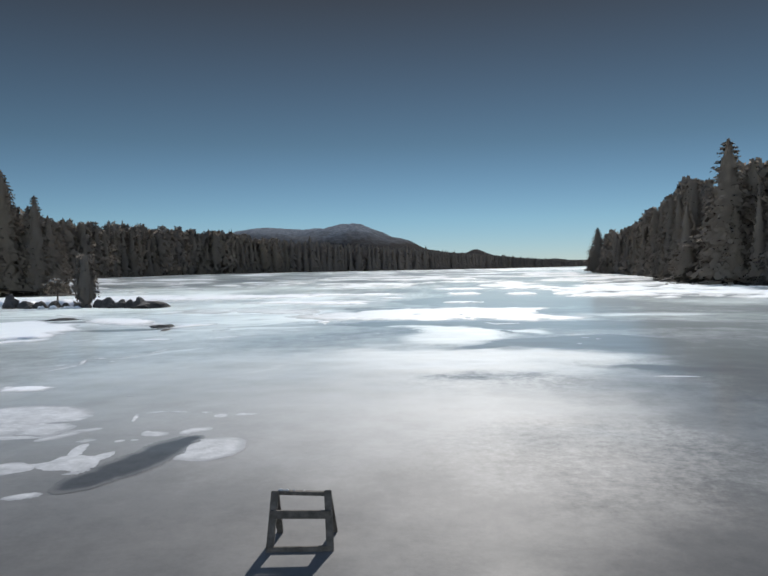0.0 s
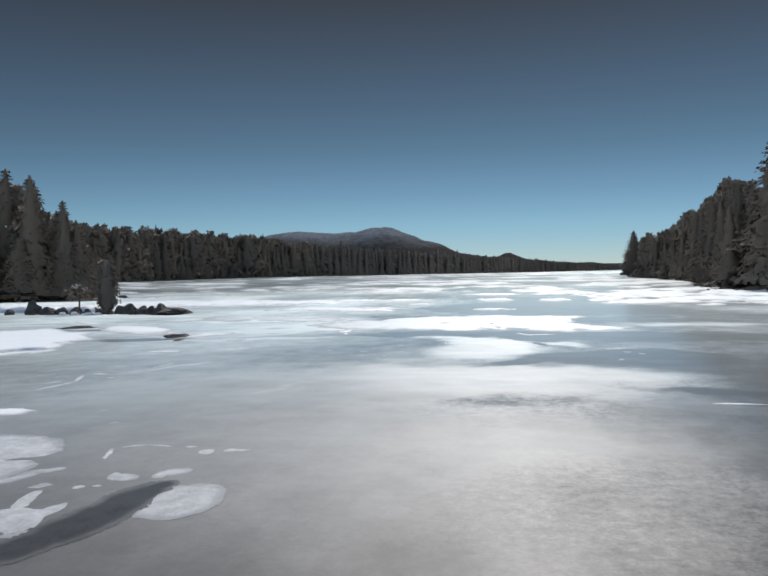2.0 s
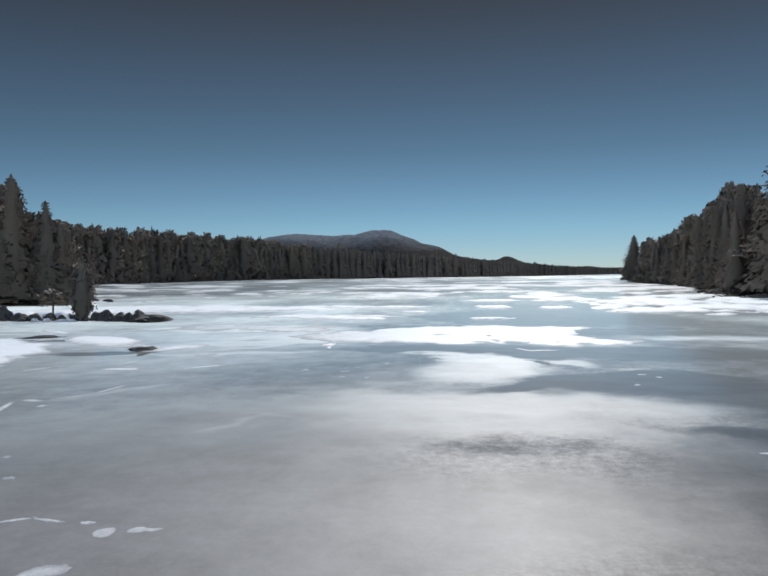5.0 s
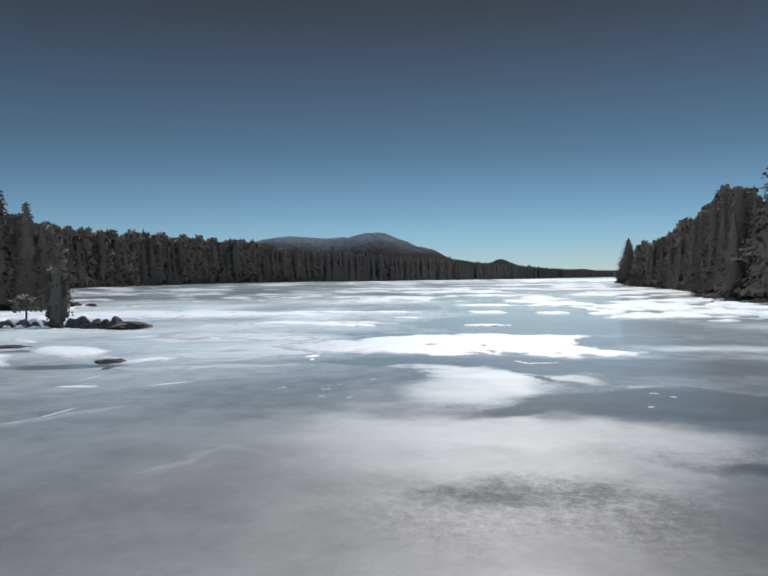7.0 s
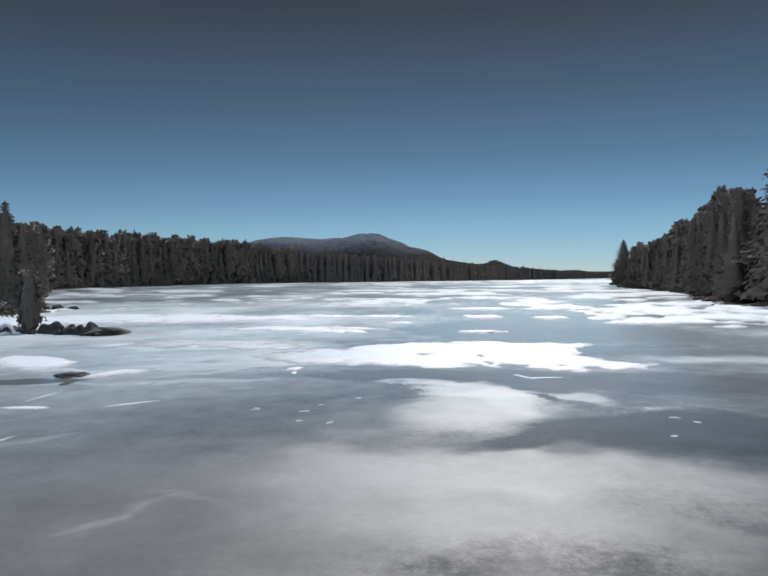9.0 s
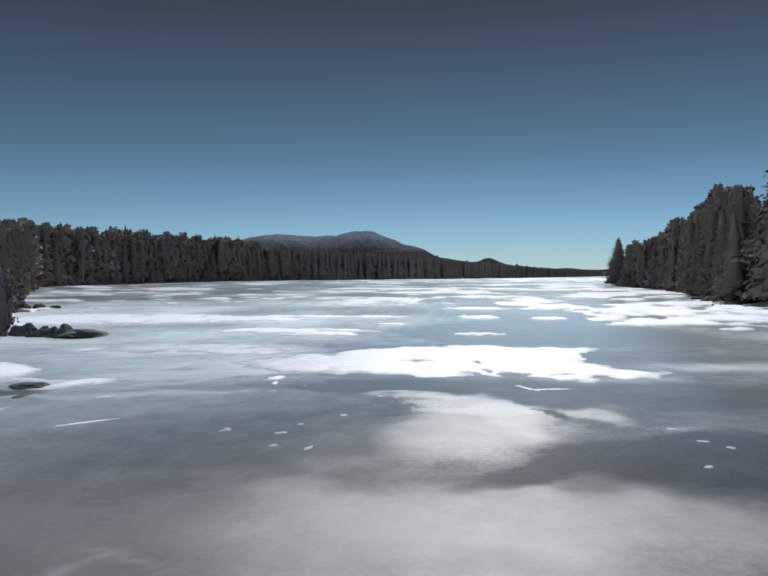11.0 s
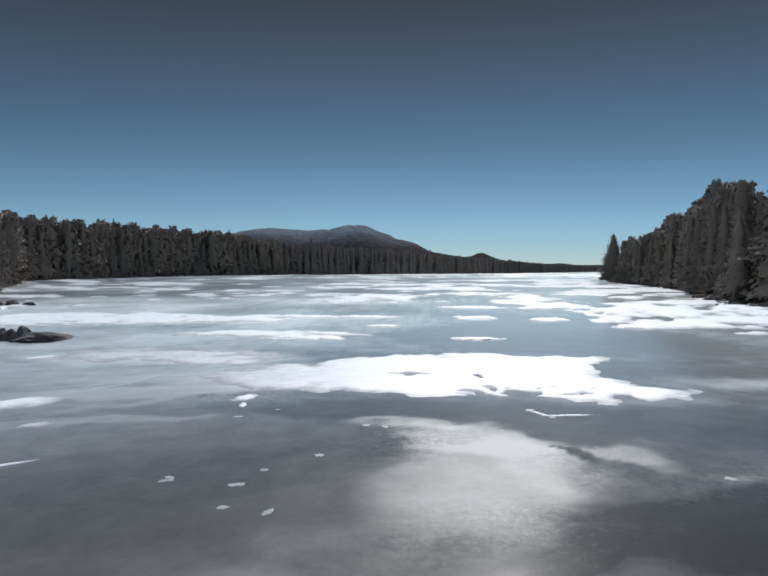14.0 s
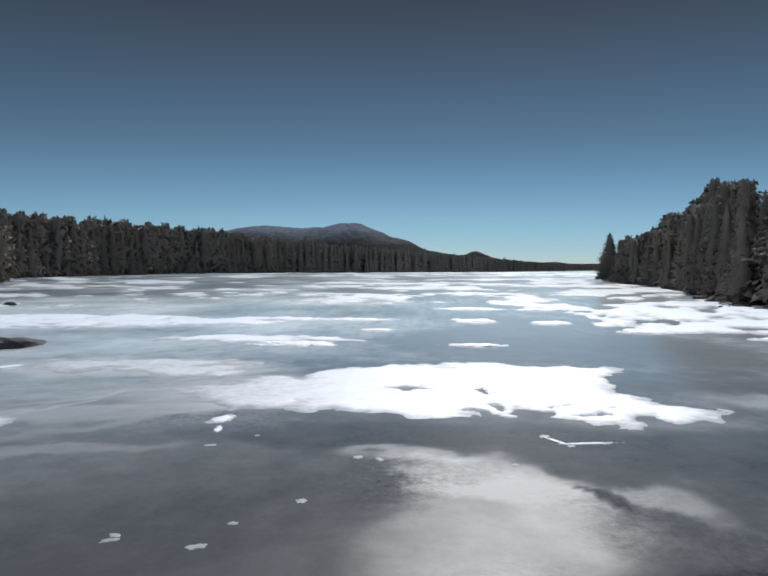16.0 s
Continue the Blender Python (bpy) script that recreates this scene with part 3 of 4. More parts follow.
def far_streaks():
    """Countless snow patches towards the far shore."""
    ys = 37 * np.exp(np.linspace(0, math.log(560 / 37), 420))
    u = np.linspace(-0.85, 0.75, 460)
    U, Y = np.meshgrid(u, ys)
    X, V = U * (Y + 8), 14 * np.log(Y / 37)      # the patches grow larger and longer farther out
    f = fbm(U * 27, V * 0.85, 31, 5) * 1.5 + 0.8 * fbm(U * 4, V * 0.5, 32, 3) - 0.13 + 0.14 * smooth(0.2, 0.3, U)
    f = f - 0.5 * (np.exp(-((X - 4.5) / 4.5) ** 2 - ((Y - 58) / 18) ** 2))
    f = f - 0.3 * smooth(150, 230, Y) * smooth(-0.36, -0.3, U) * (1 - smooth(-0.14, -0.06, U))
    edge = np.interp(X, (-40, 8, 12, 30), (56, 58, 37, 33))
    f = f - 1.2 * (1 - smooth(edge, edge + 9, Y)) + 0.22 * smooth(10, 15, X) * (1 - smooth(60, 75, Y))
    z = 0.16 * np.where(f > 0, f / (0.3 + f), f) + 0.004
    label, sizes, _ = largest_piece(f > -0.02)
    order = np.argsort(sizes)[::-1][:240]
    points = np.stack([X.ravel(), Y.ravel(), np.maximum(z.ravel(), -0.1), f.ravel()], 1)
    loose = (f > -0.02) & ~np.isin(label, order)
    for k in order:
        if sizes[k] < 12:
            loose |= (label == k) & (f > -0.02)
            continue
        verts, quads = compact(points, grid_faces(len(u), len(ys), label == k))
        at = verts[:, :2].mean(axis=0)
        verts[:, :2] -= at
        me = mesh_of("snow_patch", verts[:, :3], quads, SNOW, True)
        lay_depth(me, np.clip(verts[:, 3] * 2.2, 0, 1))
        ob = new("snow_patch", me)
        ob.location = (*at, 0)
        tagged(ob, "bright wind-blown snow patch on the far lake ice", "snow", "snow patches on the far ice")
    verts, quads = compact(points, grid_faces(len(u), len(ys), loose))
    me = mesh_of("snow_crumbs", verts[:, :3], quads, SNOW, True)
    lay_depth(me, np.clip(verts[:, 3] * 2.2, 0, 1))
    tagged(new("snow_crumbs", me), "tiny scattered bits of snow on the far lake ice", "snow", kind="stuff")


far_streaks()


# ---- shores ----
def along(line, step):
    """Points every step metres along a polyline, with the way's left-hand normal."""
    out = []
    for (x0, y0), (x1, y1) in zip(line, line[1:]):
        d = math.hypot(x1 - x0, y1 - y0)
        for k in range(max(1, int(d / step))):
            t = k / max(1, int(d / step))
            out.append((x0 + (x1 - x0) * t, y0 + (y1 - y0) * t, -(y1 - y0) / d, (x1 - x0) / d))
    return out


def bank(name, line, side, step, rise, label, wide=110):
    """Land that climbs away from a shoreline; side: +1 to the left of its way, -1 to the right."""
    pts = along(line, step)
    offs = [(-0.5, -0.3), (0.3, 0.1), (1.5, 0.25), (5, 0.5), (14, 1.2), (0.4 * wide, rise * 0.5), (wide, rise)]
    offs = [o for o in offs if o[0] <= 0.3 * wide or o[0] >= 0.4 * wide]
    verts = []
    for i, (x, y, nx, ny) in enumerate(pts):
        for o, z in offs:
            w = 0.8 * (random.random() - 0.5) * min(step, 3)
            verts.append((x + side * nx * (o + w * 0.5), y + side * ny * (o + w * 0.5), z * (0.8 + 0.4 * random.random()) if z > 0 else z))
    n = len(offs)
    quads = grid_faces(n, len(pts))
    if side > 0:
        quads = quads[:, ::-1]
    return tagged(new(name, mesh_of(name, verts, quads, BANK, True)), label, "shore", kind="structure")


RIGHT_SHORE = [(38, 20), (33.5, 50), (31.5, 62), (30, 76), (36.5, 98), (44, 128), (47, 160), (52, 178), (75, 190), (130, 205)]
LEFT_SHORE = [(-62, 51), (-38, 53), (-30.5, 54.6), (-29, 57), (-32, 61), (-38, 68), (-47, 82), (-60, 106), (-80, 140), (-92, 165)]
FAR_SHORE = [(-92, 165), (-93, 210), (-90, 280), (-62, 355), (-10, 415), (65, 540), (190, 850), (400, 1400), (700, 1900)]
bank("shore_bank_right", RIGHT_SHORE, -1, 3, 6, "low wooded shore of dark earth with snow")
bank("shore_bank_left", LEFT_SHORE, 1, 3, 1.3, "low wooded point of dark earth with snow", 16)
bank("shore_bank_far", FAR_SHORE, 1, 12, 8, "distant wooded shore of the frozen lake", 60)


# ---- mountains ----
def ridge(name, y0, depth, profile, label, rough=0.05, seed=50):
    """A range seen from the lake: the crest height at each x, falling away in front and behind."""
    px, pz = np.array(profile[0::2], float), np.array(profile[1::2], float)
    xs, v = np.linspace(px[0], px[-1], 420), np.linspace(-1, 1, 70)
    X, V = np.meshgrid(xs, v)
    crest = np.interp(X, px, pz)
    for _ in range(1):
        crest = np.stack([np.convolve(np.pad(r, 3, "edge"), np.ones(7) / 7, "valid") for r in crest])
    shape = np.clip(1 - np.abs(V) ** 1.4, 0, 1)
    bumps = fbm(X * 0.008, V * depth * 0.004, seed, 5)
    Z = crest * shape * (1 + 0.5 * bumps * (1 - shape)) + crest * rough * fbm(X * 0.03, V * 6, seed + 3, 5) * shape - 3
    verts = np.stack([X.ravel(), (y0 + V * depth).ravel(), Z.ravel()], 1)
    return tagged(new(name, mesh_of(name, verts, grid_faces(420, 70), MOUNTAIN, True)), label, "mountain", kind="structure")


ridge("backdrop_mountain", 3000, 480, [-1900, 40, -1300, 110, -950, 150, -843, 163, -775, 173, -719, 186, -674, 193, -596, 188, -507, 183, -418, 182, -351, 188, -307, 199, -262, 208, -229, 208,
                                       -185, 196, -130, 170, -64, 144, 2, 129, 46, 109, 85, 86, 155, 74, 265, 58, 330, 36, 600, 28, 1100, 30, 1900, 20],
      "long mountain with a rounded snow-dusted summit")
ridge("backdrop_hill", 2450, 220, [60, 4, 170, 46, 198, 50, 225, 56, 243, 66, 262, 69, 288, 57, 324, 43, 359, 33, 404, 35, 448, 26, 502, 28, 546, 31, 590, 25, 652, 21, 1000, 4], "small dark wooded hill beyond the lake", 0.06, 60)


# ---- trees ----
def tube(verts, faces, pts, radii, sides=6):
    base = len(verts)
    for (x, y, z), r in zip(pts, radii):
        for k in range(sides):
            a = 2 * math.pi * k / sides
            verts.append((x + r * math.cos(a), y + r * math.sin(a), z))
    for i in range(len(pts) - 1):
        for k in range(sides):
            a, b = base + i * sides + k, base + i * sides + (k + 1) % sides
            faces.append((a, b, b + sides, a + sides))


class Crown:
    """Needle sprays whose shading follows the rounded crown that they make up."""

    def __init__(self, seed):
        self.rnd, self.verts, self.faces, self.normals = random.Random(seed), [], [], []

    def leaf(self, tail, tip, side, up=-0.5):
        """One diamond-shaped spray from tail to tip."""
        c = (tail + tip) / 2
        out = Vector((c.x, c.y, 0))
        out = (out.normalized() if out.length > 0.02 else Vector((0, 0, 1))) + Vector((0, 0, up))
        out.normalize()
        quad = [tail, c + side, tip, c - side]
        if (tip - tail).cross(side).dot(out) > 0:
            quad.reverse()
        i = len(self.verts)
        self.verts += [tuple(v) for v in quad]
        self.normals += [tuple(out)] * 4
        self.faces.append((i, i + 1, i + 2, i + 3))

    def core(self, rings, sides):
        """The dense inside of the crown: rings of (radius, height)."""
        base, up = len(self.verts), Vector((0, 0, -0.5))
        for r, z in rings:
            for k in range(sides):
                a = 2 * math.pi * (k + 0.4 * self.rnd.random()) / sides
                q = r * self.rnd.uniform(0.75, 1.1)
                self.verts.append((q * math.cos(a), q * math.sin(a), z))
                self.normals.append(tuple((Vector((math.cos(a), math.sin(a), 0)) + up).normalized()))
        for i in range(len(rings) - 1):
            for k in range(sides):
                a, b = base + i * sides + k, base + i * sides + (k + 1) % sides
                self.faces.append((a, b, b + sides, a + sides))

    def mesh(self):
        me = mesh_of("crown", self.verts, self.faces, NEEDLES, True)
        me.normals_split_custom_set_from_vertices(self.normals)
        return me


def spruce(seed, height, spread_r, low, fine=1.0):
    """Whorls of drooping boughs on a straight trunk. fine: size of the sprays."""
    crown = Crown(seed)
    rnd, tv, tf = crown.rnd, [], []
    tube(tv, tf, [(0, 0, -0.4), (0.03, 0.02, height * 0.4), (0, 0, height * 0.97)], [height * 0.018, height * 0.011, 0.02], 8)

    def reach(t):
        return spread_r * (1 - t) ** 0.8 * (1 + 0.16 * math.sin(t * 23 + seed)) + 0.1

    crown.core([(0.6 * reach(k / 18) * (0.84 + 0.26 * (k % 2)), height * (low + (1 - low) * k / 18)) for k in range(19)], 11)
    for k in range(int(1100 / fine ** 2)):      # needles laid like shingles over the whole crown
        t, a = 1 - math.sqrt(rnd.random()), rnd.uniform(0, 6.283)
        way, across = Vector((math.cos(a), math.sin(a), 0)), Vector((-math.sin(a), math.cos(a), 0))
        p = way * reach(t) * rnd.uniform(0.5, 0.86) + Vector((0, 0, height * (low + (1 - low) * t)))
        g = (way * rnd.uniform(0.2, 0.8) + across * rnd.uniform(-0.7, 0.7) + Vector((0, 0, rnd.uniform(-1.1, -0.2)))).normalized()
        size = fine * rnd.uniform(0.3, 0.5) * (1.1 - 0.5 * t)
        crown.leaf(p, p + g * size, g.cross(way).normalized() * size * 0.33)
    z = height * low
    while z < height * 0.985:
        t = (z / height - low) / (1 - low)
        for k in range(rnd.randint(6, 8)):
            a, rr = rnd.uniform(0, 6.283), reach(t) * rnd.uniform(0.7, 1.18)
            way, across = Vector((math.cos(a), math.sin(a), 0)), Vector((-math.sin(a), math.cos(a), 0))
            steps = max(1, int(0.45 * rr / (0.34 * fine)))
            for s in range(steps + 1):
                d = rr * (0.6 + 0.4 * s / steps)
                p = way * d + Vector((0, 0, z - 0.3 * d + 0.1 * d * d / max(rr, 0.3)))
                size = fine * (0.22 + 0.2 * (1 - t)) * rnd.uniform(0.8, 1.25) * (1.15 - 0.4 * s / steps)
                for turn in (-0.8, 0.0, 0.8):
                    g = (way * math.cos(turn) + across * math.sin(turn) + Vector((0, 0, rnd.uniform(-0.9, 0.15)))).normalized()
                    o = (Matrix.Rotation(rnd.uniform(-0.5, 0.5), 3, g) @ g.cross(way).normalized()) * size * 0.32
                    crown.leaf(p, p + g * size * rnd.uniform(0.8, 1.2), o)
        z += height * rnd.uniform(0.024, 0.04) * math.sqrt(fine)
    top = Vector((0, 0, height * 0.95))
    for k in range(4):
        a = 1.57 * k
        crown.leaf(top, top + Vector((0.1 * math.cos(a), 0.1 * math.sin(a), height * 0.055)), Vector((-math.sin(a), math.cos(a), 0)) * 0.05)
    return tv, tf, crown.mesh()


def pine(seed, height, spread_r, fine=1.0):
    """A broad uneven crown of tufted limbs."""
    crown = Crown(seed)
    rnd, tv, tf = crown.rnd, [], []
    tube(tv, tf, [(0, 0, -0.4), (0.15, 0.05, height * 0.5), (0.05, -0.1, height * 0.96)], [height * 0.02, height * 0.014, 0.04], 8)
    crown.core([(0.05, height * 0.08)] + [(spread_r * (0.6 if k % 2 else 0.46) * min(1, 3 * k / 14) * (1.05 - k / 14) ** 0.5, height * (0.1 + 0.88 * k / 14)) for k in range(1, 14)] + [(0.05, height * 0.98)], 11)
    for k in range(int(700 / fine ** 2)):
        t, a = rnd.uniform(0.06, 0.98), rnd.uniform(0, 6.283)
        way, across = Vector((math.cos(a), math.sin(a), 0)), Vector((-math.sin(a), math.cos(a), 0))
        p = way * spread_r * min(1, 4 * t) * (1.05 - t) ** 0.5 * rnd.uniform(0.5, 0.78) + Vector((0, 0, height * t))
        g = (way * rnd.uniform(0.1, 0.9) + across * rnd.uniform(-0.8, 0.8) + Vector((0, 0, rnd.uniform(-0.6, 0.9)))).normalized()
        size = fine * rnd.uniform(0.3, 0.55)
        crown.leaf(p, p + g * size, g.cross(way).normalized() * size * 0.33)
    for k in range(34):
        t = rnd.uniform(0.12, 0.99)
        z = height * t
        r = spread_r * (1.05 - t) ** 0.55 * rnd.uniform(0.6, 1.1) * (0.8 if t < 0.3 else 1)
        a = rnd.uniform(0, 6.283)
        ex, ey, ez = r * math.cos(a), r * math.sin(a), z + 0.15 * r
        tube(tv, tf, [(0, 0, z - 0.2), (ex * 0.5, ey * 0.5, z), (ex, ey, ez)], [0.09, 0.06, 0.02], 4)
        for s in range(int(6 / fine)):
            q = rnd.uniform(0.4, 1.05)
            c = Vector((ex * q + rnd.uniform(-.5, .5), ey * q + rnd.uniform(-.5, .5), z + (ez - z) * q + rnd.uniform(-0.25, 0.4)))
            for _ in range(8):
                d = Vector((rnd.uniform(-1, 1), rnd.uniform(-1, 1), rnd.uniform(-0.4, 0.8))).normalized()
                o = Matrix.Rotation(rnd.uniform(-0.5, 0.5), 3, d) @ d.cross(Vector((c.x, c.y, 0.05))).normalized()
                p = c + d * 0.12 * fine
                crown.leaf(p, p + d * 0.42 * fine * rnd.uniform(0.7, 1.1), o * 0.15 * fine)
    top = Vector((0, 0, height * 0.95))
    for k in range(12):
        d = Vector((rnd.uniform(-1, 1), rnd.uniform(-1, 1), 1.2)).normalized()
        crown.leaf(top, top + d * 0.5, d.orthogonal().normalized() * 0.13)
    return tv, tf, crown.mesh()


def tree(name, kind_data, label):
    tv, tf, crown = kind_data
    root = new(name)
    for nm, me in (("trunk", mesh_of("trunk", tv, tf, BARK, True)), ("crown", crown)):
        ob = new(nm, me)
        ob.parent = root
    return tagged(root, label, "tree")


def set_tree(proto, x, y, z, size, turn, group, wide=1.0):
    ob = copy_thing(proto, Matrix.Translation((x, y, z)) @ Matrix.Rotation(turn, 4, "Z") @ Matrix.Diagonal((size * wide, size * wide, size, 1)))
    return tagged(ob, group=group)


SPRUCE_LABEL, PINE_LABEL = "dark backlit spruce on the wooded lake shore", "dark bushy backlit pine on the wooded lake shore"
PROTOS = [tree("spruce_tree", spruce(1, 10, 2.0, 0.04, 0.85), SPRUCE_LABEL), tree("spruce_tree", spruce(2, 10, 1.7, 0.05, 0.85), SPRUCE_LABEL),
          tree("spruce_tree", spruce(3, 10, 2.3, 0.03, 0.85), SPRUCE_LABEL), tree("pine_tree", pine(4, 10, 2.4, 0.8), PINE_LABEL), tree("pine_tree", pine(5, 10, 2.9, 0.8), PINE_LABEL)]
FAR_LABEL = "dark spruce in the dense distant shore wood"
FAR_PROTOS = [tree("spruce_tree", spruce(11 + k, 10, 1.8 + 0.25 * k, 0.04, 1.7), FAR_LABEL) for k in range(3)] + [
    tree("pine_tree", pine(14 + k, 10, 2.4 + 0.4 * k, 1.8), "dark bushy pine in the dense distant shore wood") for k in range(2)]
for k, p in enumerate(PROTOS + FAR_PROTOS):      # the models themselves stand deep in the wood
    p.matrix_basis = pose(62 + 5 * k, 100 + 4 * k, 1.4)


def tops(profile, slope):
    return float(np.interp(slope, profile[0::2], profile[1::2]))


def wood(line, side, spacing, rows, profile, group, seed, pines=0.35, low=None):
    """Trees in rows behind a shoreline. profile: slope of x over y seen from the lake, and slope of the tree tops."""
    rnd = random.Random(seed)
    for r in range(rows):
        for x, y, nx, ny in along(line, spacing):
            o = 1.2 + r * spacing * 0.9 + rnd.uniform(-0.8, 0.8)
            px, py = x + side * nx * o + rnd.uniform(-1, 1), y + side * ny * o + rnd.uniform(-1.5, 1.5)
            dist = py + 1.5
            h = tops(profile, (px + 0.15) / dist) * dist + 1.3
            if low and py > low[0]:
                h = min(h, low[1] * dist + 1.3)
            h = min(max(h, 3.0), 19) * (rnd.uniform(0.9, 1.03) if r else rnd.uniform(0.78, 1.03))
            kinds = PROTOS if py < 110 and r < 2 else FAR_PROTOS
            proto = kinds[3 + rnd.randrange(2)] if rnd.random() < pines else kinds[rnd.randrange(3)]
            set_tree(proto, px, py, 0.5 + r * 0.12, (h - 0.4) / 10, rnd.uniform(0, 6.3), group, rnd.uniform(0.9, 1.25) * (1.15 if h < 8 else 0.72 if h > 10.5 else 0.85))


RIGHT_TOPS = [0.26, 0.02, 0.285, 0.05, 0.30, 0.05, 0.33, 0.06, 0.37, 0.084, 0.40, 0.114, 0.43, 0.129, 0.455, 0.127, 0.475, 0.11, 0.49, 0.125, 0.505, 0.145, 0.53, 0.14, 0.6, 0.15]
wood([(31.5, 58), (30, 76), (36.5, 98), (44, 128), (47, 160), (52, 176)], -1, 3.4, 4, RIGHT_TOPS, "trees of the near wooded point", 5)
for x, y, h, wide in ((53.5, 187, 12.3, 1.45), (54.2, 189, 11.4, 1.5), (32.4, 67.0, 14.4, 1.45), (34.6, 66.5, 12.3, 1.2), (57, 188, 10.5, 1.3), (60, 184, 10.5, 1.3), (56, 178, 10.0, 1.3)):
    set_tree(PROTOS[2 if y > 100 else 0], x, y, 0.3, h / 10, 0.4 + x, "trees of the near wooded point", wide)
LEFT_TOPS = [-0.8, 0.15, -0.66, 0.15, -0.63, 0.148, -0.61, 0.115, -0.595, 0.102, -0.58, 0.114, -0.56, 0.093, -0.545, 0.077, -0.52, 0.068, -0.4, 0.06]
wood([(-62, 54), (-46, 57), (-36.5, 58), (-39, 67), (-47, 84), (-60, 108), (-80, 140), (-92, 165)], 1, 4.2, 4, LEFT_TOPS, "trees of the left wooded point", 6, 0.35, (73, 0.085))


for k, (x, y, h, wide) in enumerate(((-35.7, 56, 11.0, 1.2), (-38.6, 57, 11.8, 1.2), (-37.2, 59, 10.6, 1.2), (-34.2, 57.5, 8.0, 1.2), (-33.6, 57.5, 8.9, 1.2), (-33.0, 58.6, 7.2, 1.15),
                                     (-33.2, 60.0, 6.2, 1.0), (-33.4, 61.2, 4.7, 1.1), (-35.8, 54.5, 5.2, 1.4), (-38.6, 54.7, 6.6, 1.3), (-41.4, 55.6, 10.2, 1.0), (-34.6, 60, 7.6, 1.0), (-35.2, 58.6, 5.6, 1.2))):
    set_tree(PROTOS[k % 3 if h > 6 else 3 + k % 2], x, y, 0.1, h / 10, x * 3, "trees of the left wooded point", wide)


def shore_wood():
    """The nearer trees of the far shore, in three rows."""
    rnd = random.Random(12)
    for r in range(3):
        for x, y, nx, ny in along([(-92, 165), (-93, 210), (-90, 280), (-62, 355)], 4.4):
            o = 1.0 + 3.4 * r + rnd.uniform(-1, 1)
            h = float(np.interp(y, (165, 280, 355), (16.4, 18.6, 17.6))) * (rnd.uniform(0.7, 1.0) if r == 0 else rnd.uniform(0.88, 1.03))
            proto = FAR_PROTOS[3 + rnd.randrange(2)] if rnd.random() < 0.4 else FAR_PROTOS[rnd.randrange(3)]
            set_tree(proto, x + nx * o + rnd.uniform(-1.2, 1.2), y + ny * o, 0.2, h / 10, rnd.uniform(0, 6.3), "trees of the far shore", rnd.uniform(0.85, 1.15))


shore_wood()


def far_wood():
    """The unbroken forest along the far shore."""
    rnd = random.Random(9)
    verts, faces, normals = [], [], []

    def add(x, y, z, h, r):
        tiers, sides = 8, 9
        lean = rnd.uniform(-0.3, 0.3)
        for t in range(tiers):
            zb, zt = z + h * (0.01 + 0.118 * t), z + h * min(1.0, 0.26 + 0.108 * t)
            rb = r * (1.05 - 0.1 * t) * rnd.uniform(0.8, 1.15)
            b = len(verts)
            for k in range(sides):
                a = 2 * math.pi * (k + rnd.random() * 0.8) / sides
                q = rb * rnd.uniform(0.6, 1.15)
                verts.append((x + q * math.cos(a) + lean * t / 8, y + q * math.sin(a), zb + rnd.uniform(-0.04, 0.04) * h))
                normals.append((0.95 * math.cos(a), 0.95 * math.sin(a), 0.31))
            verts.append((x + lean * t / 8, y, zt))
            normals.append((0, -0.95, 0.31))
            faces.extend((b + k, b + (k + 1) % sides, b + sides) for k in range(sides))

    for r in range(6):
        for x, y, nx, ny in along(FAR_SHORE, 3.2):
            d = math.hypot(x, y)
            if d > 600 and rnd.random() < 0.45:
                continue
            o = 1.5 + r * 3.6 + rnd.uniform(-1.5, 1.5)
            if y < 340 and r < 2:
                continue
            h = float(np.interp(y, (165, 280, 355, 415, 540, 850), (15.5, 18.5, 18, 15.2, 12, 9.5))) * (0.88 + 0.14 * rnd.random())
            if rnd.random() < 0.03:
                h *= 1.15
            add(x + nx * o + rnd.uniform(-1.5, 1.5), y + ny * o + rnd.uniform(-1.5, 1.5), 0.3 + 0.15 * r, h, rnd.uniform(2.2, 3.6))
    me = mesh_of("far_forest", verts, faces, FARWOOD, True)
    me.normals_split_custom_set_from_vertices(normals)
    tagged(new("far_forest", me), "continuous dark conifer forest along the far shore", "forest", kind="stuff")


far_wood()


# ---- rocks ----
def rock(x, y, z, sx, sy, sz, seed, label="dark weathered boulder at the icy shore", group="rocks along the shore"):
    bm = bmesh.new()
    bmesh.ops.create_icosphere(bm, subdivisions=3, radius=1)
    for v in bm.verts:
        n = noise.noise(v.co * 1.3 + Vector((seed * 3.7, 0, 0))) * 0.45 + noise.noise(v.co * 3.1 + Vector((0, seed * 1.9, 0))) * 0.15
        v.co *= 1 + n
        v.co = Vector((v.co.x * sx, v.co.y * sy, v.co.z * sz if v.co.z > 0 else v.co.z * sz * 0.5))
    me = bpy.data.meshes.new("rock")
    bm.to_mesh(me)
    bm.free()
    me.materials.append(ROCK)
    ob = new("rock", me)
    ob.location = (x, y, z)
    ob.rotation_euler.z = seed * 1.3
    return tagged(ob, label, "rock", group)


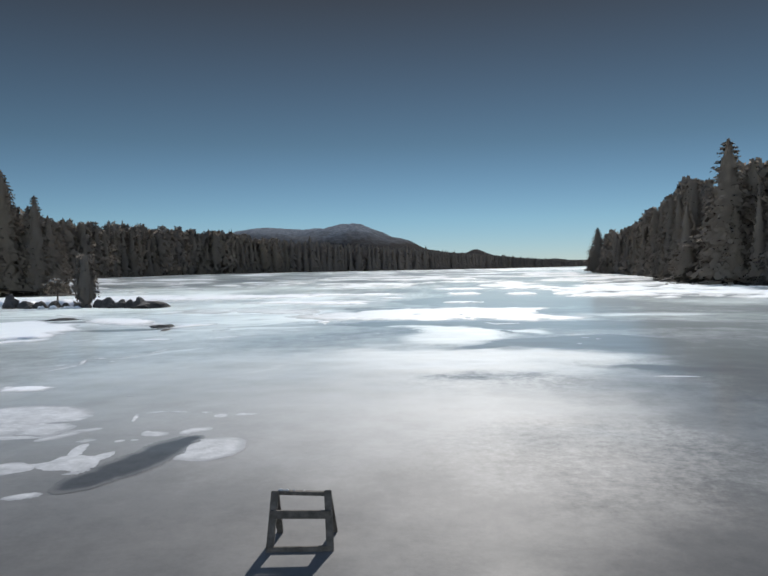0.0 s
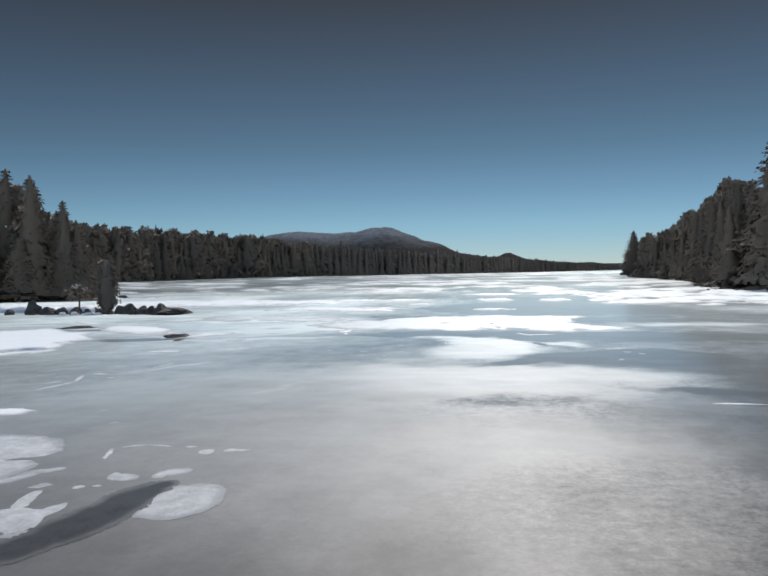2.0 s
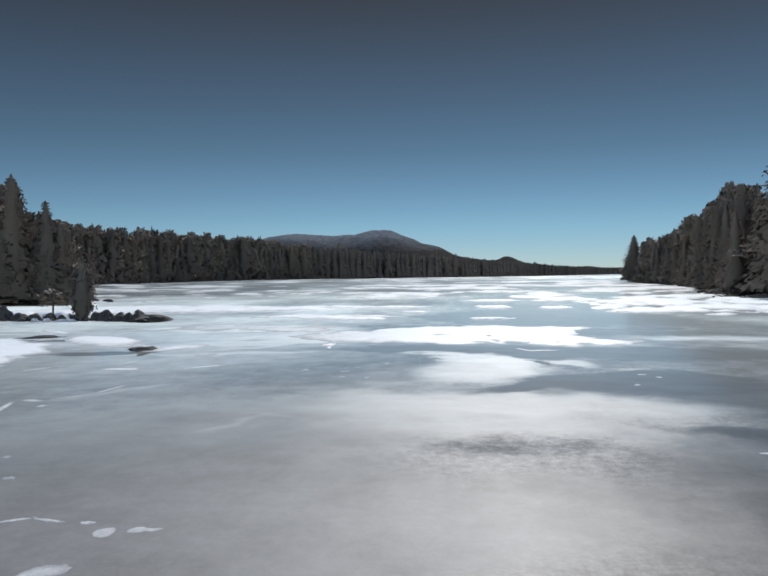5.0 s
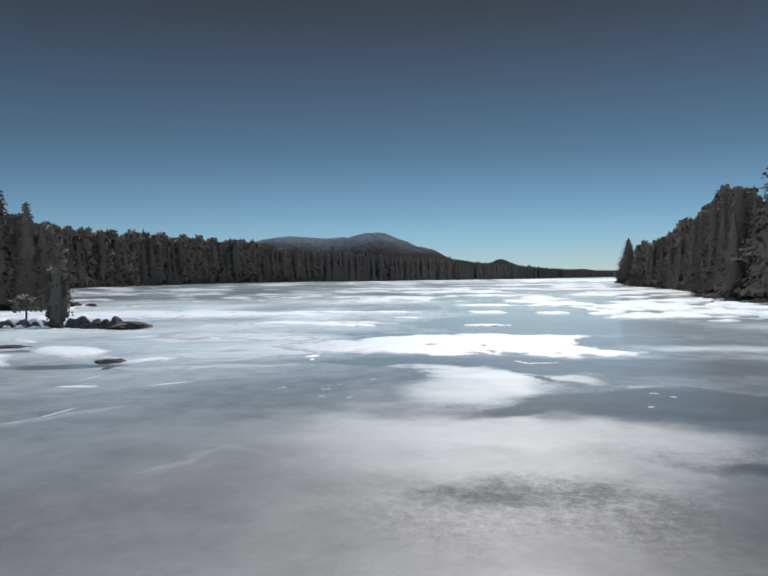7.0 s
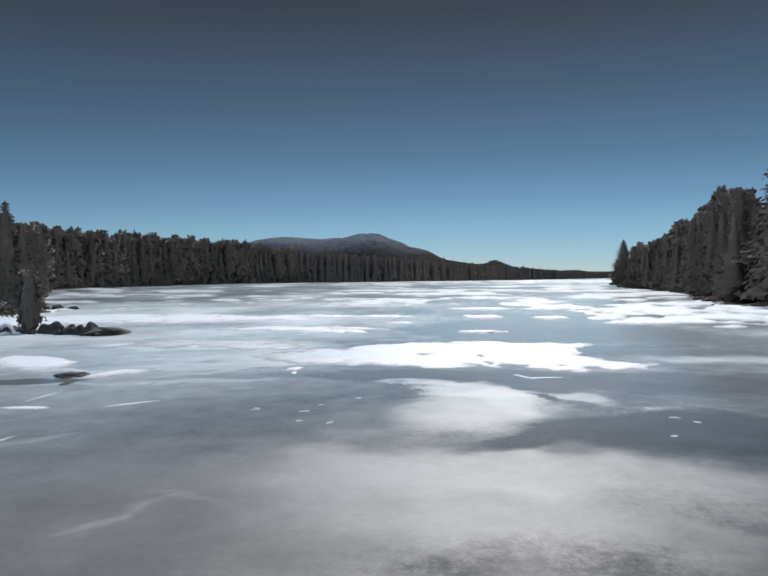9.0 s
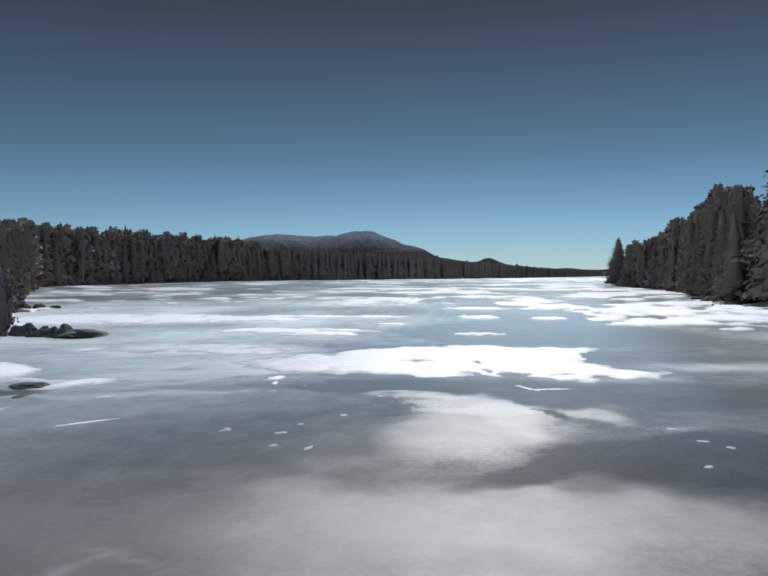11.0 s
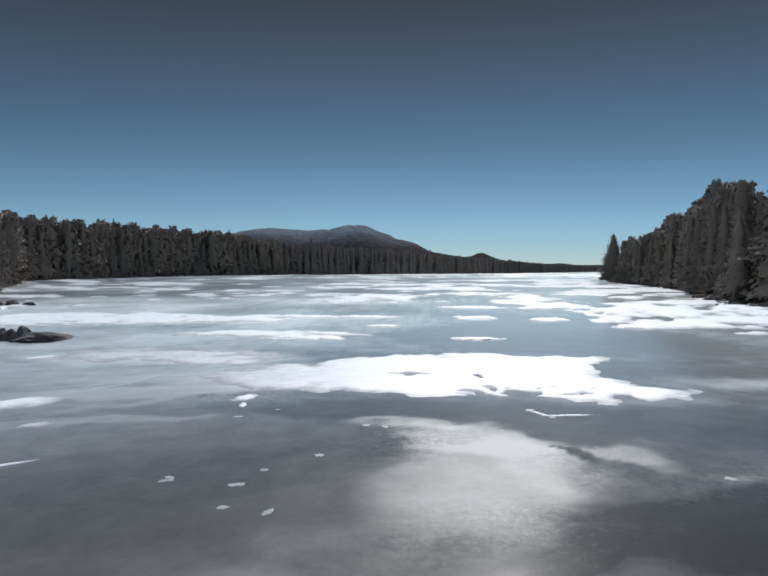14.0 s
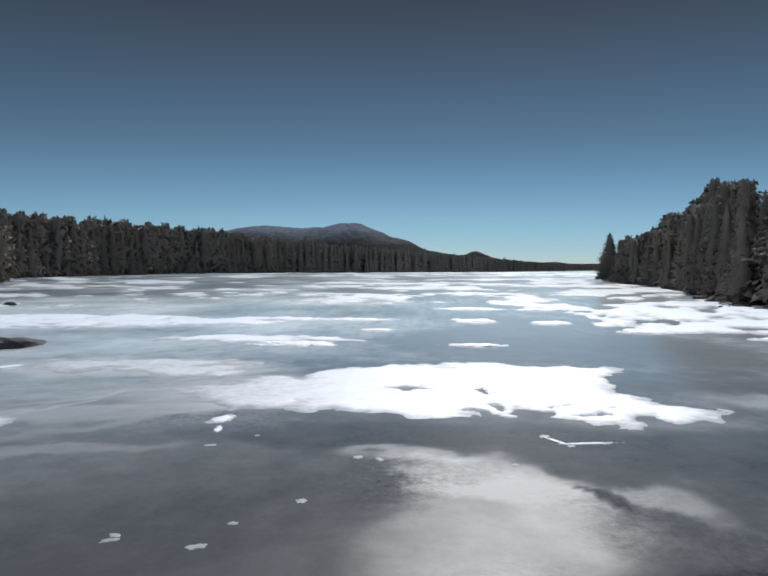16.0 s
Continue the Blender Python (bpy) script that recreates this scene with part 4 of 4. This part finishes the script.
# the row of boulders: place along it, half width, height
for k, (x, y, half, high) in enumerate(((-24.8, 36.7, 0.3, 0.3), (-23.5, 36.9, 0.5, 0.74), (-22.5, 36.8, 0.5, 0.4), (-21.7, 36.9, 0.45, 0.4), (-20.95, 37.0, 0.35, 0.36), (-20.3, 37.1, 0.3, 0.26),
                                        (-19.6, 37.3, 0.3, 0.3), (-19.0, 37.1, 0.3, 0.32), (-18.3, 37.1, 0.36, 0.4), (-17.7, 36.9, 0.46, 0.52), (-16.8, 36.6, 0.4, 0.46), (-16.1, 36.3, 0.34, 0.46),
                                        (-15.5, 36.0, 0.46, 0.56), (-22.1, 36.4, 0.25, 0.2), (-19.3, 36.6, 0.22, 0.16), (-17.2, 36.4, 0.3, 0.22), (-18.7, 36.6, 0.2, 0.2), (-20.6, 36.5, 0.24, 0.16))):
    rock(x, y, 0.0, half, half * 0.85, high, k + 1)
ledge = rock(-14.75, 36.7, -0.02, 0.72, 1.75, 0.36, 31, "long sloping dark ledge at the icy shore")
ledge.rotation_euler = (-0.1, 0, -0.1)
rock(-9.3, 23.2, 0.0, 0.46, 0.34, 0.13, 33, "low dark stone showing through the lake ice").rotation_euler.z = 0.35
rock(-8.8, 21.95, -0.01, 0.13, 0.42, 0.05, 34, "low dark stone showing through the lake ice").rotation_euler.z = 0.1
rock(-15.4, 27.15, -0.02, 0.95, 0.3, 0.1, 36, "low dark stone showing through the lake ice").rotation_euler.z = 0.48
for k, (x, y, s) in enumerate([(30.0, 76, 0.8), (30.6, 78, 0.6), (32, 84, 0.5), (-33.3, 62, 0.55), (-31.8, 62, 0.5), (-30.4, 62, 0.36)]):
    rock(x, y, 0, s * 1.3, s, s * 0.7, 41 + k)


cedar = tree("cedar_shrub", pine(8, 2.7, 0.95, 0.5), "dense dark cedar shrub growing on the rocky point")
cedar.matrix_basis = pose(-19.05, 37.0, 0.0) @ Matrix.Diagonal((0.66, 0.66, 1, 1))


def young_conifer():
    """A thin stem with a flat clump of boughs, dusted with snow on top."""
    crown = Crown(61)
    rnd, tv, tf = crown.rnd, [], []
    tube(tv, tf, [(0, 0, -0.2), (0.03, 0, 0.7), (0, 0.02, 1.6)], [0.06, 0.05, 0.01], 7)
    root = new("young_conifer")
    snow = Crown(62)
    for k in range(260):
        a, q, z = rnd.uniform(0, 6.283), math.sqrt(rnd.random()), rnd.uniform(0.9, 1.72)
        r = 0.62 * q * (min(1, (1.8 - z) / 0.4) if z > 1.4 else 1)
        p = Vector((r * math.cos(a), r * math.sin(a), z))
        g = Vector((math.cos(a) + rnd.uniform(-.6, .6), math.sin(a) + rnd.uniform(-.6, .6), rnd.uniform(-0.7, 0.2))).normalized()
        side = (Matrix.Rotation(rnd.uniform(0, 3.1), 3, g) @ g.orthogonal().normalized()) * 0.07
        crown.leaf(p, p + g * 0.24, side)
        if z > 1.42 and q > 0.6 and k % 2:
            snow.leaf(p + Vector((0, 0, 0.03)), p + g * 0.2 + Vector((0, 0, 0.03)), side * 1.2)
    for nm, me in (("trunk", mesh_of("trunk", tv, tf, BARK, True)), ("crown", crown.mesh()), ("snow_dusting", mesh_of("snow_dusting", snow.verts, snow.faces, SNOW))):
        ob = new(nm, me)
        ob.parent = root
        if nm == "snow_dusting":
            tagged(ob, "thin pale snow lying on the top boughs", kind="stuff")
    root.location = (-20.72, 36.95, 0)
    tagged(root, "young snow-dusted conifer on a thin bare stem among the shore rocks", "tree")


young_conifer()


# ---- timber sawhorse frozen into the ice ----
def beam(p, q, wide, deep):
    """A timber of rectangular section from p to q with softened edges."""
    bm = bmesh.new()
    p, q = Vector(p), Vector(q)
    bmesh.ops.create_cube(bm, size=1)
    bmesh.ops.scale(bm, vec=(wide, deep, (q - p).length), verts=bm.verts)
    bmesh.ops.bevel(bm, geom=list(bm.edges), offset=0.005, segments=2, affect="EDGES")
    d = (q - p).normalized()
    side = Vector((1, 0, 0)) if abs(d.x) < 0.9 else Vector((0, 0, 1))
    x = (side - d * side.dot(d)).normalized()
    m = Matrix((x, d.cross(x), d)).transposed().to_4x4()
    m.translation = (p + q) / 2
    bm.transform(m)
    return bm


sawhorse = tagged(new("sawhorse"), "grey weathered timber sawhorse frozen into the lake ice", "sawhorse")
sawhorse.matrix_basis = pose(-0.985, 3.6, 0, 0, 0, 3)
for sd in (-1, 1):
    part("leg", beam((sd * 0.235 - 0.005, -0.15, -0.06), (sd * 0.205, -0.005, 0.425), 0.056, 0.045), WOOD, sawhorse)
    part("leg", beam((sd * 0.225 + 0.02, 0.27, -0.06), (sd * 0.205, 0.04, 0.39), 0.048, 0.045), WOOD, sawhorse)
part("top_rail", beam((-0.19, 0.012, 0.408), (0.19, 0.012, 0.392), 0.03, 0.045), WOOD, sawhorse)
part("cross_rail", beam((-0.235, -0.085, 0.27), (0.235, -0.085, 0.262), 0.062, 0.03), WOOD, sawhorse)
part("cross_rail", beam((-0.245, -0.14, 0.02), (0.245, -0.14, 0.02), 0.04, 0.03), WOOD, sawhorse)
crust = bmesh.new()
for x, size in ((-0.165, 0.9), (-0.145, 0.6), (-0.115, 0.75), (-0.06, 0.4), (0.02, 0.35)):
    m = Matrix.Translation((x, 0.016, 0.424 - 0.04 * (x + 0.17))) @ Matrix.Diagonal((0.024 * size, 0.016 * size, 0.012 * size, 1))
    bmesh.ops.create_icosphere(crust, subdivisions=2, radius=1, matrix=m)
for v in crust.verts:
    v.co += 0.003 * Vector(noise.noise_vector(v.co * 60))
part("snow_crust", crust, SNOW, sawhorse, "thin crust of snow")
